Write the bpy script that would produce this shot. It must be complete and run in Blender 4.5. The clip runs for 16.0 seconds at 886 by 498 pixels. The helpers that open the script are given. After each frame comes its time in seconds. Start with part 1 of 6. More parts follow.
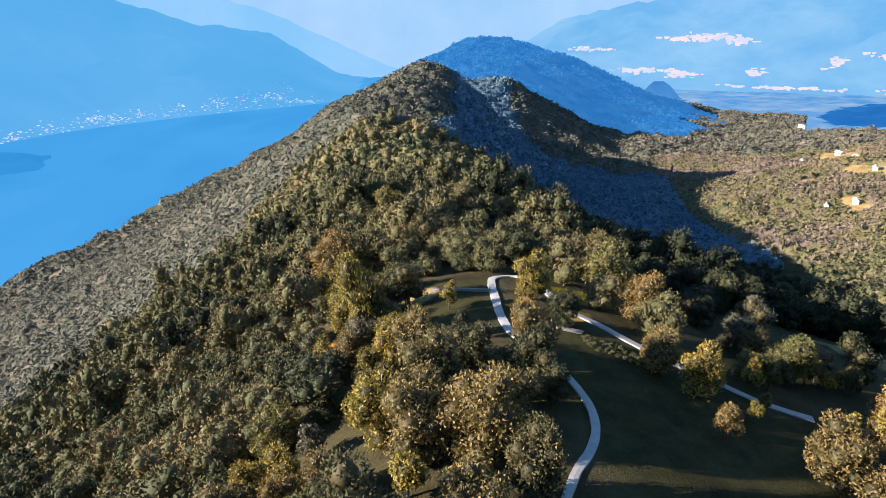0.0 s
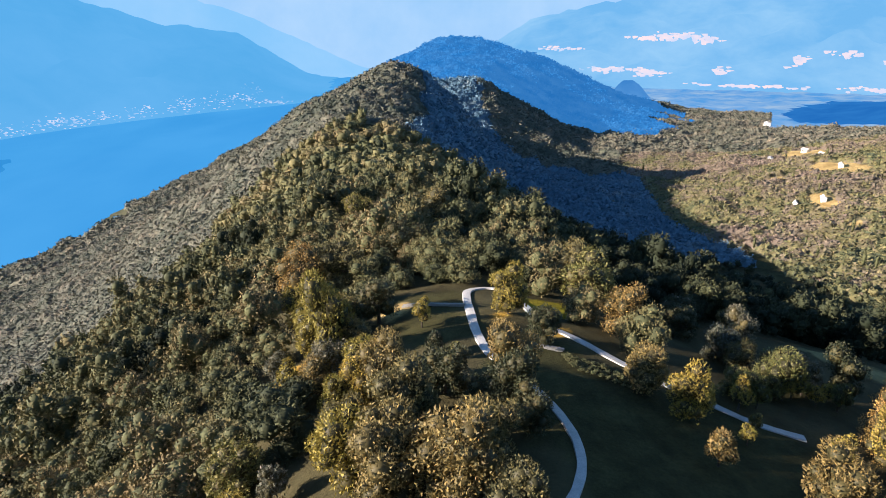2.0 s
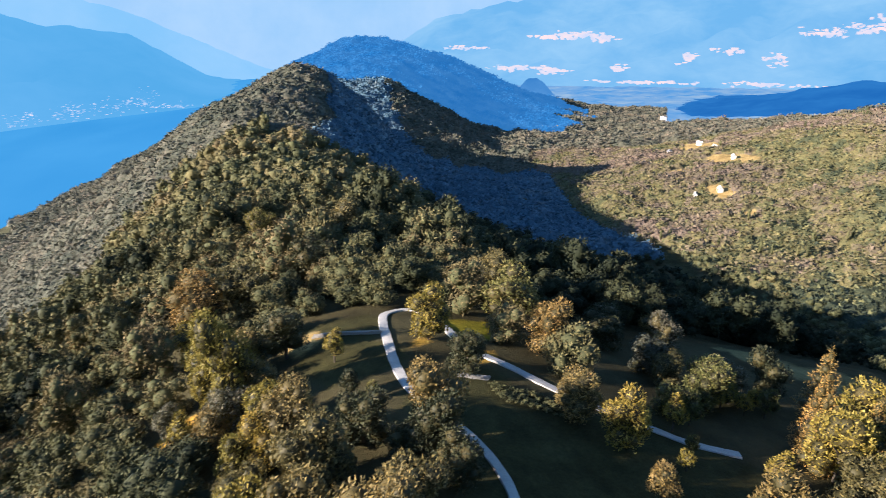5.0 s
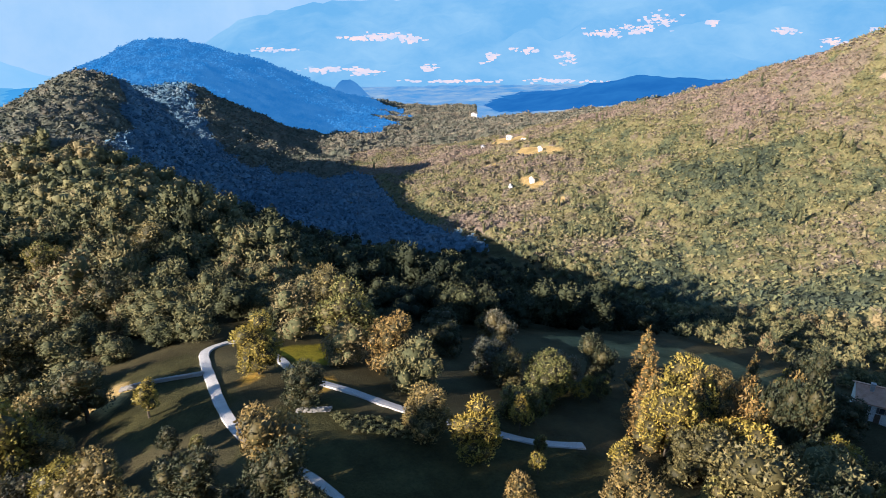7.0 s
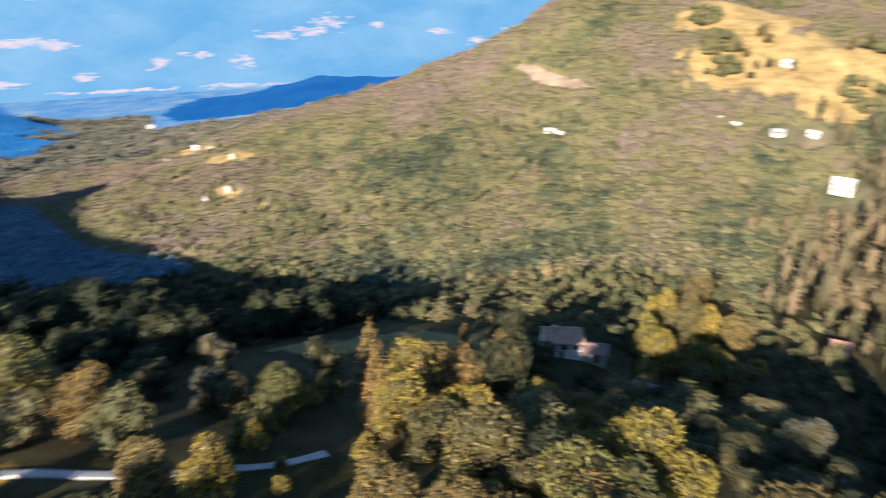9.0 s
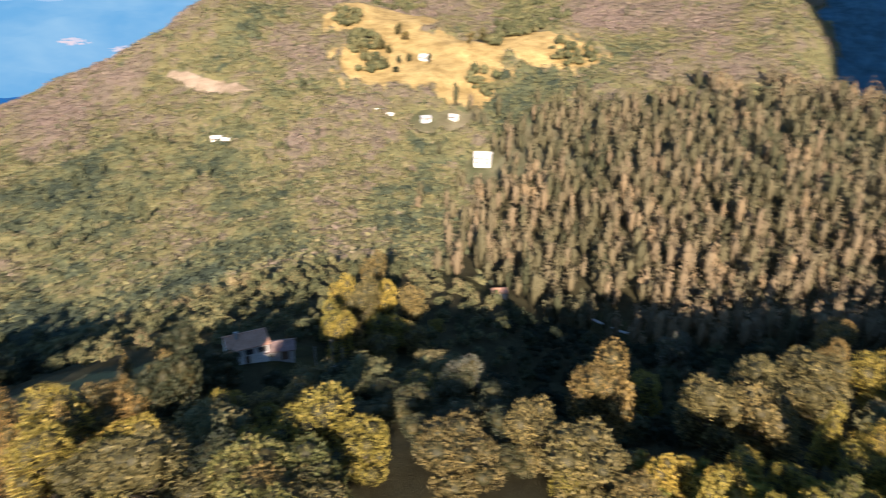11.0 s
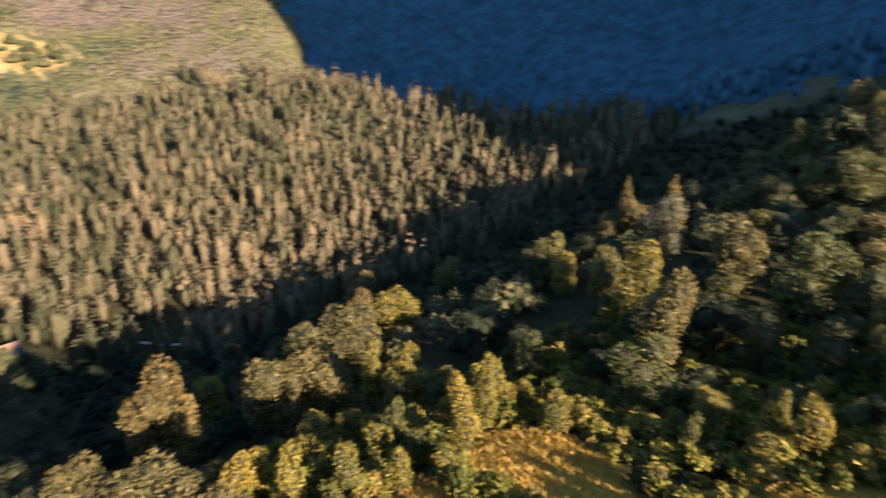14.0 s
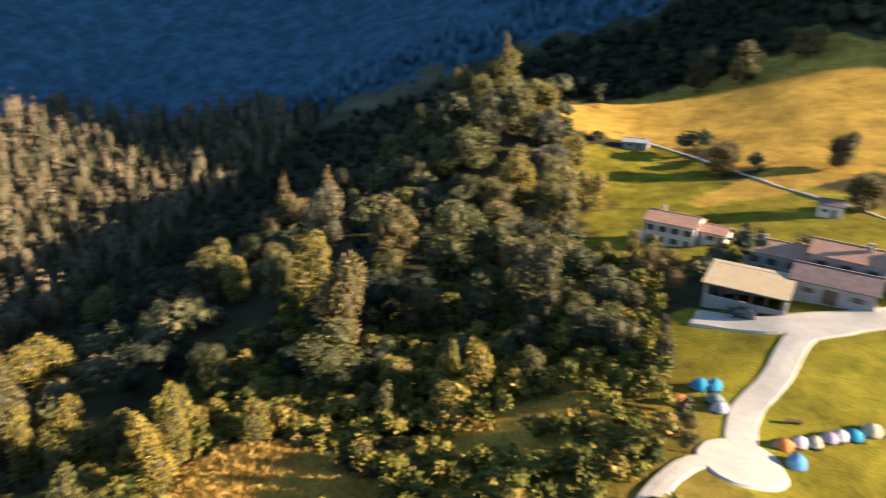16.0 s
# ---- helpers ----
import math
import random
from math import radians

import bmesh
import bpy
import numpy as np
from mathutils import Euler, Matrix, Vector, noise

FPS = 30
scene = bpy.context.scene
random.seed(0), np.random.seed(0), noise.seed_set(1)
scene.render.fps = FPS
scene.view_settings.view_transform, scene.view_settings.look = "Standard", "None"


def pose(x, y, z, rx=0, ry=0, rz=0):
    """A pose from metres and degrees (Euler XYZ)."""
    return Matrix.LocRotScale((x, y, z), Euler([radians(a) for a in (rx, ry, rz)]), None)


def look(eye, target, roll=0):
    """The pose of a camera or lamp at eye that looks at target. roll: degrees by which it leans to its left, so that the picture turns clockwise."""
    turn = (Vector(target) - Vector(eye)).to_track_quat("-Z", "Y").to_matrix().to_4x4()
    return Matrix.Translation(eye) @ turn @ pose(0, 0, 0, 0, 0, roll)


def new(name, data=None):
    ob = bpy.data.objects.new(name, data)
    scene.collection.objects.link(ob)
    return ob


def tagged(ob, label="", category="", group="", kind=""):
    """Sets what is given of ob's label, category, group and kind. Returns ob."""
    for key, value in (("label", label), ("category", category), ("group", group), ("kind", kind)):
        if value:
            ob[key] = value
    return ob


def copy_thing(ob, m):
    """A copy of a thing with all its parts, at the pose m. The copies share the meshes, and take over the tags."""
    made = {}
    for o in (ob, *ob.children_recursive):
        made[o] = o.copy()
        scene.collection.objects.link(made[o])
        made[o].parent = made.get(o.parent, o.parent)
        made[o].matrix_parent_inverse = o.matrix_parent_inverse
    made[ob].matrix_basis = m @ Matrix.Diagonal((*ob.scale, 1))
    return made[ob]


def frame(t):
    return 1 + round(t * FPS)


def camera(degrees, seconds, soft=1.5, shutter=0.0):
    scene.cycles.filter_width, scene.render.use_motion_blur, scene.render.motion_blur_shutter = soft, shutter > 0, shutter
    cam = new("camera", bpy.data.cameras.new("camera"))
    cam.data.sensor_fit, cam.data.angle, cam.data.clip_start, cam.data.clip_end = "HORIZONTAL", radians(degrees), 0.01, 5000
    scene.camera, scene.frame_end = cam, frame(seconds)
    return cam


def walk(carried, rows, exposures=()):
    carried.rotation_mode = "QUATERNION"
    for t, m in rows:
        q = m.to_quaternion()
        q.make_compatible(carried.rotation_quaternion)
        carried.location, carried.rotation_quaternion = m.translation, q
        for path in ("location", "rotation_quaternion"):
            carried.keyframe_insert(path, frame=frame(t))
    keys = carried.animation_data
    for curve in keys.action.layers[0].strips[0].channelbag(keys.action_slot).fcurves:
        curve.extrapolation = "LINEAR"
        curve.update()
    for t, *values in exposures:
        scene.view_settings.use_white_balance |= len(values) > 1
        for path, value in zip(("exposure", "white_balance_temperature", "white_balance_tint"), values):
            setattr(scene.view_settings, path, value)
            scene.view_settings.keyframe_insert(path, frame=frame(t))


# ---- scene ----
import itertools

# Camera: seconds, place, heading (clockwise from +y), tilt, lean
WAY = [
    (0.0, -0.00, -0.00, 430.00, 0.00, -21.29, -0.42),
    (0.5, -0.00, 1.69, 430.04, 0.49, -21.28, -0.43),
    (1.0, 0.13, 3.39, 430.07, 1.86, -21.32, -0.39),
    (1.5, 0.17, 5.21, 430.06, 2.36, -21.32, -0.41),
    (2.0, 0.42, 6.95, 430.01, 2.55, -21.34, -0.39),
    (2.5, 0.47, 8.72, 430.01, 4.14, -21.35, -0.42),
    (3.0, 0.70, 10.33, 430.07, 4.92, -21.37, -0.37),
    (3.5, 0.84, 12.12, 430.10, 6.90, -21.40, -0.37),
    (6.0, 2.72, 19.81, 430.12, 20.10, -21.36, 0.06),
    (6.5, 3.04, 21.40, 430.09, 27.01, -21.29, 0.27),
    (7.0, 3.87, 22.55, 430.15, 27.20, -21.31, 0.24),
    (7.5, 4.91, 23.44, 430.00, 38.09, -21.18, 0.44),
    (8.0, 5.10, 24.20, 429.96, 42.96, -21.15, 0.43),
    (8.5, 5.57, 24.31, 429.80, 45.90, -21.10, 0.60),
    (9.0, 5.93, 24.23, 429.56, 54.88, -20.94, 0.57),
    (11.5, 9.47, 15.61, 426.58, 89.65, -20.45, -0.42),
    (12.0, 10.12, 14.91, 426.05, 96.56, -20.48, -0.43),
    (12.5, 10.60, 14.82, 425.77, 103.62, -20.55, -0.33),
    (13.0, 10.83, 14.56, 425.67, 111.04, -20.62, -0.26),
    (13.5, 11.09, 14.27, 425.56, 118.49, -20.72, -0.23),
    (14.0, 11.38, 13.95, 425.44, 126.20, -20.78, -0.13),
    (14.5, 11.53, 13.78, 425.37, 133.94, -20.84, 0.01),
    (15.0, 11.57, 13.74, 425.35, 141.73, -20.90, 0.09),
    (15.5, 11.61, 13.69, 425.34, 149.66, -20.94, 0.22),
    (16.0, 11.63, 13.61, 425.31, 157.73, -20.97, 0.42),
]
cam = camera(70.28, 16.0, soft=0.85, shutter=0.9)
walk(cam, [(t, pose(x, y, z, 90 + tilt, 0, -head) @ pose(0, 0, 0, 0, 0, lean)) for t, x, y, z, head, tilt, lean in WAY],
     [(0.0, 1.05, 5900.0, 10.0), (3.5, 1.05, 5900.0, 10.0), (7.0, 1.03, 5800.0, 10.0), (9.0, 1.0, 5880.0, 10.0), (11.5, 0.95, 6100.0, 12.0), (14.0, 1.05, 6350.0, 11.0), (16.0, 1.25, 6600.0, 11.0)])

# Light: a low warm sun over the lake, and a clear sky
SUN_AZ, SUN_EL = radians(-98), radians(20.2)
world = bpy.data.worlds.new("sky")
scene.world = world
world.use_nodes = True
wn = world.node_tree
sky = wn.nodes.new("ShaderNodeTexSky")
sky.sky_type, sky.sun_disc, sky.sun_elevation, sky.sun_rotation = "NISHITA", False, SUN_EL, SUN_AZ
sky.air_density, sky.dust_density, sky.ozone_density = 1.5, 0.4, 6.0
wn.nodes["Background"].inputs["Strength"].default_value = 0.085
wn.links.new(sky.outputs["Color"], wn.nodes["Background"].inputs["Color"])
sun_data = bpy.data.lights.new("sun", "SUN")
sun_data.energy, sun_data.angle, sun_data.color = 6.8, radians(0.6), (1.0, 0.81, 0.62)
sun = new("sun", sun_data)
sun_way = Vector((math.sin(SUN_AZ) * math.cos(SUN_EL), math.cos(SUN_AZ) * math.cos(SUN_EL), math.sin(SUN_EL)))
sun.matrix_world = look(sun_way * 3000 + Vector((0, 0, 430)), (0, 0, 430))


# ---- materials ----
def shader(name):
    """A material with a Principled shader; returns it, its nodes, links and shader node."""
    m = bpy.data.materials.new(name)
    m.use_nodes = True
    return m, m.node_tree.nodes, m.node_tree.links, m.node_tree.nodes["Principled BSDF"]


def node(nodes, kind, **values):
    n = nodes.new(kind)
    for key, value in values.items():
        n.inputs[key.replace("_", " ")].default_value = value
    return n


def ramp(nodes, *stops):
    r = nodes.new("ShaderNodeValToRGB")
    for i, (at, colour) in enumerate(stops):
        e = r.color_ramp.elements[i] if i < 2 else r.color_ramp.elements.new(at)
        e.position, e.color = at, (*colour, 1)
    return r


def mixed(nodes, links, kind, a, b, factor):
    """A colour mix; a, b and factor are sockets or values."""
    m = nodes.new("ShaderNodeMix")
    m.data_type, m.blend_type = "RGBA", kind
    for socket, v in ((m.inputs[0], factor), (m.inputs[6], a), (m.inputs[7], b)):
        if hasattr(v, "links"):
            links.new(v, socket)
        else:
            socket.default_value = v if isinstance(v, float) else (*v, 1)
    return m.outputs[2]


def surface(name, dark, light, scale=1.0, fine=8.0, rough=0.85, bump=0.3, metal=0.0, per_object=0.0):
    """A worn surface: two colours in patches, with fine grain and relief."""
    m, n, l, p = shader(name)
    co = n.new("ShaderNodeTexCoord")
    a = node(n, "ShaderNodeTexNoise", Scale=scale, Detail=6.0, Roughness=0.65)
    b = node(n, "ShaderNodeTexNoise", Scale=scale * fine, Detail=3.0)
    l.new(co.outputs["Object"], a.inputs["Vector"])
    l.new(co.outputs["Object"], b.inputs["Vector"])
    r = ramp(n, (0.3, dark), (0.7, light))
    l.new(a.outputs["Fac"], r.inputs["Fac"])
    g = ramp(n, (0.25, (0.72, 0.72, 0.72)), (0.75, (1.15, 1.15, 1.15)))
    l.new(b.outputs["Fac"], g.inputs["Fac"])
    c = mixed(n, l, "MULTIPLY", r.outputs["Color"], g.outputs["Color"], 1.0)
    if per_object:
        o = n.new("ShaderNodeObjectInfo")
        v = ramp(n, (0.0, (1 - per_object,) * 3), (1.0, (1 + per_object,) * 3))
        l.new(o.outputs["Random"], v.inputs["Fac"])
        c = mixed(n, l, "MULTIPLY", c, v.outputs["Color"], 1.0)
    l.new(c, p.inputs["Base Color"])
    bm = node(n, "ShaderNodeBump", Strength=bump, Distance=0.05)
    l.new(b.outputs["Fac"], bm.inputs["Height"])
    l.new(bm.outputs["Normal"], p.inputs["Normal"])
    p.inputs["Roughness"].default_value, p.inputs["Metallic"].default_value = rough, metal
    p.inputs["Specular IOR Level"].default_value = 0.25
    return m


def foliage(name, dark, light, accent, share=0.2):
    """Leaves: each leaf and each tree takes its own shade between dark and light, some leaves the accent."""
    m, n, l, p = shader(name)
    g, o = n.new("ShaderNodeNewGeometry"), n.new("ShaderNodeObjectInfo")
    r = ramp(n, (0.0, dark), (1.0 - share, light), (1.0, accent))
    l.new(g.outputs["Random Per Island"], r.inputs["Fac"])
    v = ramp(n, (0.0, (0.7, 0.74, 0.72)), (0.5, (1.0, 0.98, 0.9)), (1.0, (1.3, 1.16, 1.0)))
    l.new(o.outputs["Random"], v.inputs["Fac"])
    c = mixed(n, l, "MULTIPLY", r.outputs["Color"], v.outputs["Color"], 1.0)
    l.new(c, p.inputs["Base Color"])
    p.inputs["Roughness"].default_value = 0.6
    p.inputs["Specular IOR Level"].default_value = 0.3
    t = n.new("ShaderNodeBsdfTranslucent")
    l.new(c, t.inputs["Color"])
    mix = node(n, "ShaderNodeMixShader", Fac=0.15)
    l.new(p.outputs["BSDF"], mix.inputs[1])
    l.new(t.outputs["BSDF"], mix.inputs[2])
    l.new(mix.outputs["Shader"], n["Material Output"].inputs["Surface"])
    return m


def woods(name, *stops, vary=0.24, grain=False):
    """Massed woods: every tree takes its own colour along the row of stops; grain: leafy mottling and relief for a closed canopy."""
    m, n, l, p = shader(name)
    a = n.new("ShaderNodeAttribute")
    a.attribute_name = "tint"
    g = n.new("ShaderNodeNewGeometry")
    r = ramp(n, *stops)
    l.new(a.outputs["Fac"], r.inputs["Fac"])
    v = ramp(n, (0.0, (1 - vary,) * 3), (1.0, (1 + vary * 0.8, 1 + vary * 0.7, 1 + vary * 0.5)))
    l.new(g.outputs["Random Per Island"], v.inputs["Fac"])
    c = mixed(n, l, "MULTIPLY", r.outputs["Color"], v.outputs["Color"], 1.0)
    if grain:
        co, leafy = n.new("ShaderNodeTexCoord"), node(n, "ShaderNodeTexNoise", Scale=0.55, Detail=6.0, Roughness=0.7)
        l.new(co.outputs["Object"], leafy.inputs["Vector"])
        g = ramp(n, (0.34, (0.6, 0.62, 0.64)), (0.66, (1.3, 1.27, 1.2)))
        l.new(leafy.outputs["Fac"], g.inputs["Fac"])
        c = mixed(n, l, "MULTIPLY", c, g.outputs["Color"], 1.0)
        b = node(n, "ShaderNodeBump", Strength=0.5, Distance=0.8)
        l.new(leafy.outputs["Fac"], b.inputs["Height"])
        l.new(b.outputs["Normal"], p.inputs["Normal"])
    l.new(c, p.inputs["Base Color"])
    p.inputs["Roughness"].default_value = 0.75
    p.inputs["Specular IOR Level"].default_value = 0.15
    return m


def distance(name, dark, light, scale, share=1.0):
    """The far distance: plain masses with the haze painted on as a glow."""
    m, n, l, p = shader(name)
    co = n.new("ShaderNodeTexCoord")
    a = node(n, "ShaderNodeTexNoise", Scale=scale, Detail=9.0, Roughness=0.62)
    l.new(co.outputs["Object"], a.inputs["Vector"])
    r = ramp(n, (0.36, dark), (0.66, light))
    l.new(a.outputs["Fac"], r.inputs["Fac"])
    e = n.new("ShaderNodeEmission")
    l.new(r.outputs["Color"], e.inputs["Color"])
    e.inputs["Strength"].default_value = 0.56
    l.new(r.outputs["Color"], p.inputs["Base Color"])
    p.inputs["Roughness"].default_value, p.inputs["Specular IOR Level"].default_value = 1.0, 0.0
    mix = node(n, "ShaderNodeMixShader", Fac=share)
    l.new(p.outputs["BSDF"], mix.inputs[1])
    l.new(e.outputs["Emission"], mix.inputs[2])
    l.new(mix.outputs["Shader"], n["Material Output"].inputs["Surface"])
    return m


LEAVES = {
    "green": foliage("green_leaves", (0.081, 0.090, 0.030), (0.186, 0.180, 0.059), (0.313, 0.267, 0.101)),
    "olive": foliage("olive_leaves", (0.092, 0.085, 0.038), (0.23, 0.187, 0.076), (0.35, 0.275, 0.105)),
    "yellow": foliage("yellow_leaves", (0.17, 0.145, 0.03), (0.32, 0.262, 0.056), (0.43, 0.335, 0.085), 0.3),
    "brown": foliage("rust_leaves", (0.12, 0.09, 0.036), (0.25, 0.184, 0.07), (0.36, 0.25, 0.085)),
    "dark": foliage("dark_leaves", (0.025, 0.033, 0.018), (0.065, 0.074, 0.038), (0.12, 0.115, 0.065)),
    "sage": foliage("sage_leaves", (0.070, 0.075, 0.057), (0.174, 0.174, 0.131), (0.255, 0.232, 0.191)),
    "conifer": foliage("larch_needles", (0.17, 0.12, 0.04), (0.38, 0.25, 0.085), (0.52, 0.34, 0.11)),
}
DRY_GRASS = foliage("dry_grass_blades", (0.42, 0.26, 0.06), (0.66, 0.42, 0.11), (0.75, 0.52, 0.2))
# Dark crown cores: the shade inside a tree painted as a leaf colour.
INNER_SHADE = foliage("inner_shade_leaves", (0.05, 0.046, 0.02), (0.075, 0.066, 0.028), (0.1, 0.085, 0.035))
BARK = surface("bark", (0.05, 0.04, 0.03), (0.13, 0.11, 0.085), 3.0, 6.0, 0.95, 0.6)
CONCRETE = surface("track_concrete", (0.42, 0.41, 0.4), (0.56, 0.54, 0.52), 0.6, 14.0, 0.9, 0.2)
GRAVEL = surface("yard_gravel", (0.52, 0.46, 0.38), (0.66, 0.59, 0.5), 0.5, 20.0, 0.95, 0.4)
WOODS_NEAR = woods("mixed_woods", (0.0, (0.02, 0.027, 0.016)), (0.3, (0.105, 0.11, 0.053)), (0.55, (0.168, 0.151, 0.07)), (0.8, (0.205, 0.162, 0.085)), (1.0, (0.275, 0.212, 0.088)), vary=0.2)
BUSH = woods("yellow_green_bushes", (0.0, (0.04, 0.05, 0.014)), (0.45, (0.15, 0.145, 0.03)), (0.8, (0.29, 0.24, 0.045)), (1.0, (0.36, 0.24, 0.07)), vary=0.2)
# Greyed base colours: thin haze painted into the farther woods.
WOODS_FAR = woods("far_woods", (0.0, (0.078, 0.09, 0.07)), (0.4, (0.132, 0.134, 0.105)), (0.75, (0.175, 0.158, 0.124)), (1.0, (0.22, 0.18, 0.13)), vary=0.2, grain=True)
SCRUB = woods("olive_scrub", (0.0, (0.055, 0.07, 0.048)), (0.2, (0.115, 0.125, 0.066)), (0.42, (0.19, 0.172, 0.08)), (0.65, (0.18, 0.15, 0.11)), (1.0, (0.22, 0.168, 0.142)), vary=0.2, grain=True)
LARCH = woods("amber_wood", (0.0, (0.05, 0.052, 0.027)), (0.35, (0.115, 0.102, 0.055)), (0.7, (0.17, 0.131, 0.08)), (1.0, (0.235, 0.17, 0.095)), vary=0.14)
# Blue base colours: haze over the shaded side valley painted into its woods.
WOODS_HAZED = woods("haze_tinted_woods", (0.0, (0.08, 0.155, 0.23)), (0.5, (0.11, 0.19, 0.265)), (1.0, (0.17, 0.22, 0.255)), vary=0.16, grain=True)
# Haze and blue shade of the far slope, painted into its trees' base colour.
WOODS_SHADE = woods("shade_woods", (0.0, (0.06, 0.15, 0.23)), (0.5, (0.078, 0.182, 0.27)), (1.0, (0.1, 0.21, 0.3)), vary=0.12)
WOODS_SHADE.node_tree.nodes["Principled BSDF"].inputs["Specular IOR Level"].default_value = 0.0
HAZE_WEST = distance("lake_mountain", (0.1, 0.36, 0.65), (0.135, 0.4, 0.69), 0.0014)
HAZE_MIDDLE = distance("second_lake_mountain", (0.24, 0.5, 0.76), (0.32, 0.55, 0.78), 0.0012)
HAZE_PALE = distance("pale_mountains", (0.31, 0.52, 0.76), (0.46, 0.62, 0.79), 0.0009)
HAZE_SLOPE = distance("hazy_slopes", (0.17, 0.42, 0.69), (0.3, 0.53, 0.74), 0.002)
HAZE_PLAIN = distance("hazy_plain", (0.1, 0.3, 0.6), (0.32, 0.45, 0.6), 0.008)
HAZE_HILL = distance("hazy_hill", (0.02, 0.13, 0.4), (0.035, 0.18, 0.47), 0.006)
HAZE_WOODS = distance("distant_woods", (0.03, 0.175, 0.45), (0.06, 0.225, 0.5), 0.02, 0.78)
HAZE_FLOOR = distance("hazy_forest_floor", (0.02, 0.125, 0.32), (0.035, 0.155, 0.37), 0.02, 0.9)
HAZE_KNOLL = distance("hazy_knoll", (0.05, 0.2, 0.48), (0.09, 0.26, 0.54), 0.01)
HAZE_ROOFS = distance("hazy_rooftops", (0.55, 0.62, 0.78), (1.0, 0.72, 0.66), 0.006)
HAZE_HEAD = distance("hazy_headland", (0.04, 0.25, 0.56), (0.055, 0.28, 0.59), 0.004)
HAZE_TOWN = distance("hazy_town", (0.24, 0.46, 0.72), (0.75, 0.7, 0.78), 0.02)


def ground_material():
    """Woodland floor with dry meadow, green lawn and bare soil laid out by the plan's weights."""
    m, n, l, p = shader("ground")
    co = n.new("ShaderNodeTexCoord")
    big = node(n, "ShaderNodeTexNoise", Scale=0.02, Detail=8.0, Roughness=0.6)
    mid = node(n, "ShaderNodeTexNoise", Scale=0.25, Detail=8.0, Roughness=0.7)
    fine = node(n, "ShaderNodeTexNoise", Scale=2.2, Detail=6.0, Roughness=0.7)
    for t in (big, mid, fine):
        l.new(co.outputs["Object"], t.inputs["Vector"])

    patch = node(n, "ShaderNodeTexNoise", Scale=0.075, Detail=5.0, Roughness=0.6)
    l.new(co.outputs["Object"], patch.inputs["Vector"])
    worn = ramp(n, (0.36, (0.66, 0.64, 0.6)), (0.62, (1.12, 1.12, 1.12)))
    l.new(patch.outputs["Fac"], worn.inputs["Fac"])

    def two(dark, light, source):
        r = ramp(n, (0.32, dark), (0.68, light))
        l.new(source.outputs["Fac"], r.inputs["Fac"])
        return r.outputs["Color"]

    colour = mixed(n, l, "MIX", two((0.035, 0.035, 0.016), (0.08, 0.072, 0.032), mid), two((0.055, 0.048, 0.028), (0.105, 0.085, 0.048), fine), 0.4)
    # The blue zone is no plant cover: shade and haze painted on the ground.
    for zone, dark, light, source in (("heath", (0.09, 0.098, 0.055), (0.2, 0.17, 0.112), big), ("thicket", (0.075, 0.082, 0.05), (0.125, 0.12, 0.075), big), ("grass", (0.033, 0.034, 0.015), (0.075, 0.069, 0.029), mid), ("rough", (0.15, 0.12, 0.02), (0.34, 0.245, 0.05), mid), ("lush", (0.15, 0.14, 0.014), (0.37, 0.295, 0.03), mid),
                                      ("dry", (0.42, 0.245, 0.04), (0.64, 0.4, 0.08), mid), ("hay", (0.34, 0.24, 0.1), (0.5, 0.37, 0.17), mid), ("field", (0.175, 0.15, 0.068), (0.27, 0.225, 0.11), mid), ("shade_blue", (0.034, 0.1, 0.168), (0.08, 0.174, 0.258), mid), ("bare", (0.3, 0.23, 0.17), (0.46, 0.36, 0.28), fine)):
        a = n.new("ShaderNodeAttribute")
        a.attribute_name = zone
        s = n.new("ShaderNodeMath")
        s.operation = "MULTIPLY_ADD"
        l.new(mid.outputs["Fac"], s.inputs[0])
        s.inputs[1].default_value = 0.9
        l.new(a.outputs["Fac"], s.inputs[2])
        edge = node(n, "ShaderNodeMapRange")
        edge.inputs["From Min"].default_value, edge.inputs["From Max"].default_value = 0.8, 1.1
        l.new(s.outputs[0], edge.inputs["Value"])
        tuft = ramp(n, (0.3, (0.7, 0.72, 0.7)), (0.7, (1.2, 1.18, 1.1)))
        l.new(fine.outputs["Fac"], tuft.inputs["Fac"])
        c = mixed(n, l, "MULTIPLY", two(dark, light, source), tuft.outputs["Color"], 1.0)
        colour = mixed(n, l, "MIX", colour, c, edge.outputs["Result"])
    l.new(mixed(n, l, "MULTIPLY", colour, worn.outputs["Color"], 1.0), p.inputs["Base Color"])
    b = node(n, "ShaderNodeBump", Strength=0.6, Distance=0.4)
    l.new(fine.outputs["Fac"], b.inputs["Height"])
    l.new(b.outputs["Normal"], p.inputs["Normal"])
    p.inputs["Roughness"].default_value, p.inputs["Specular IOR Level"].default_value = 0.95, 0.1
    return m


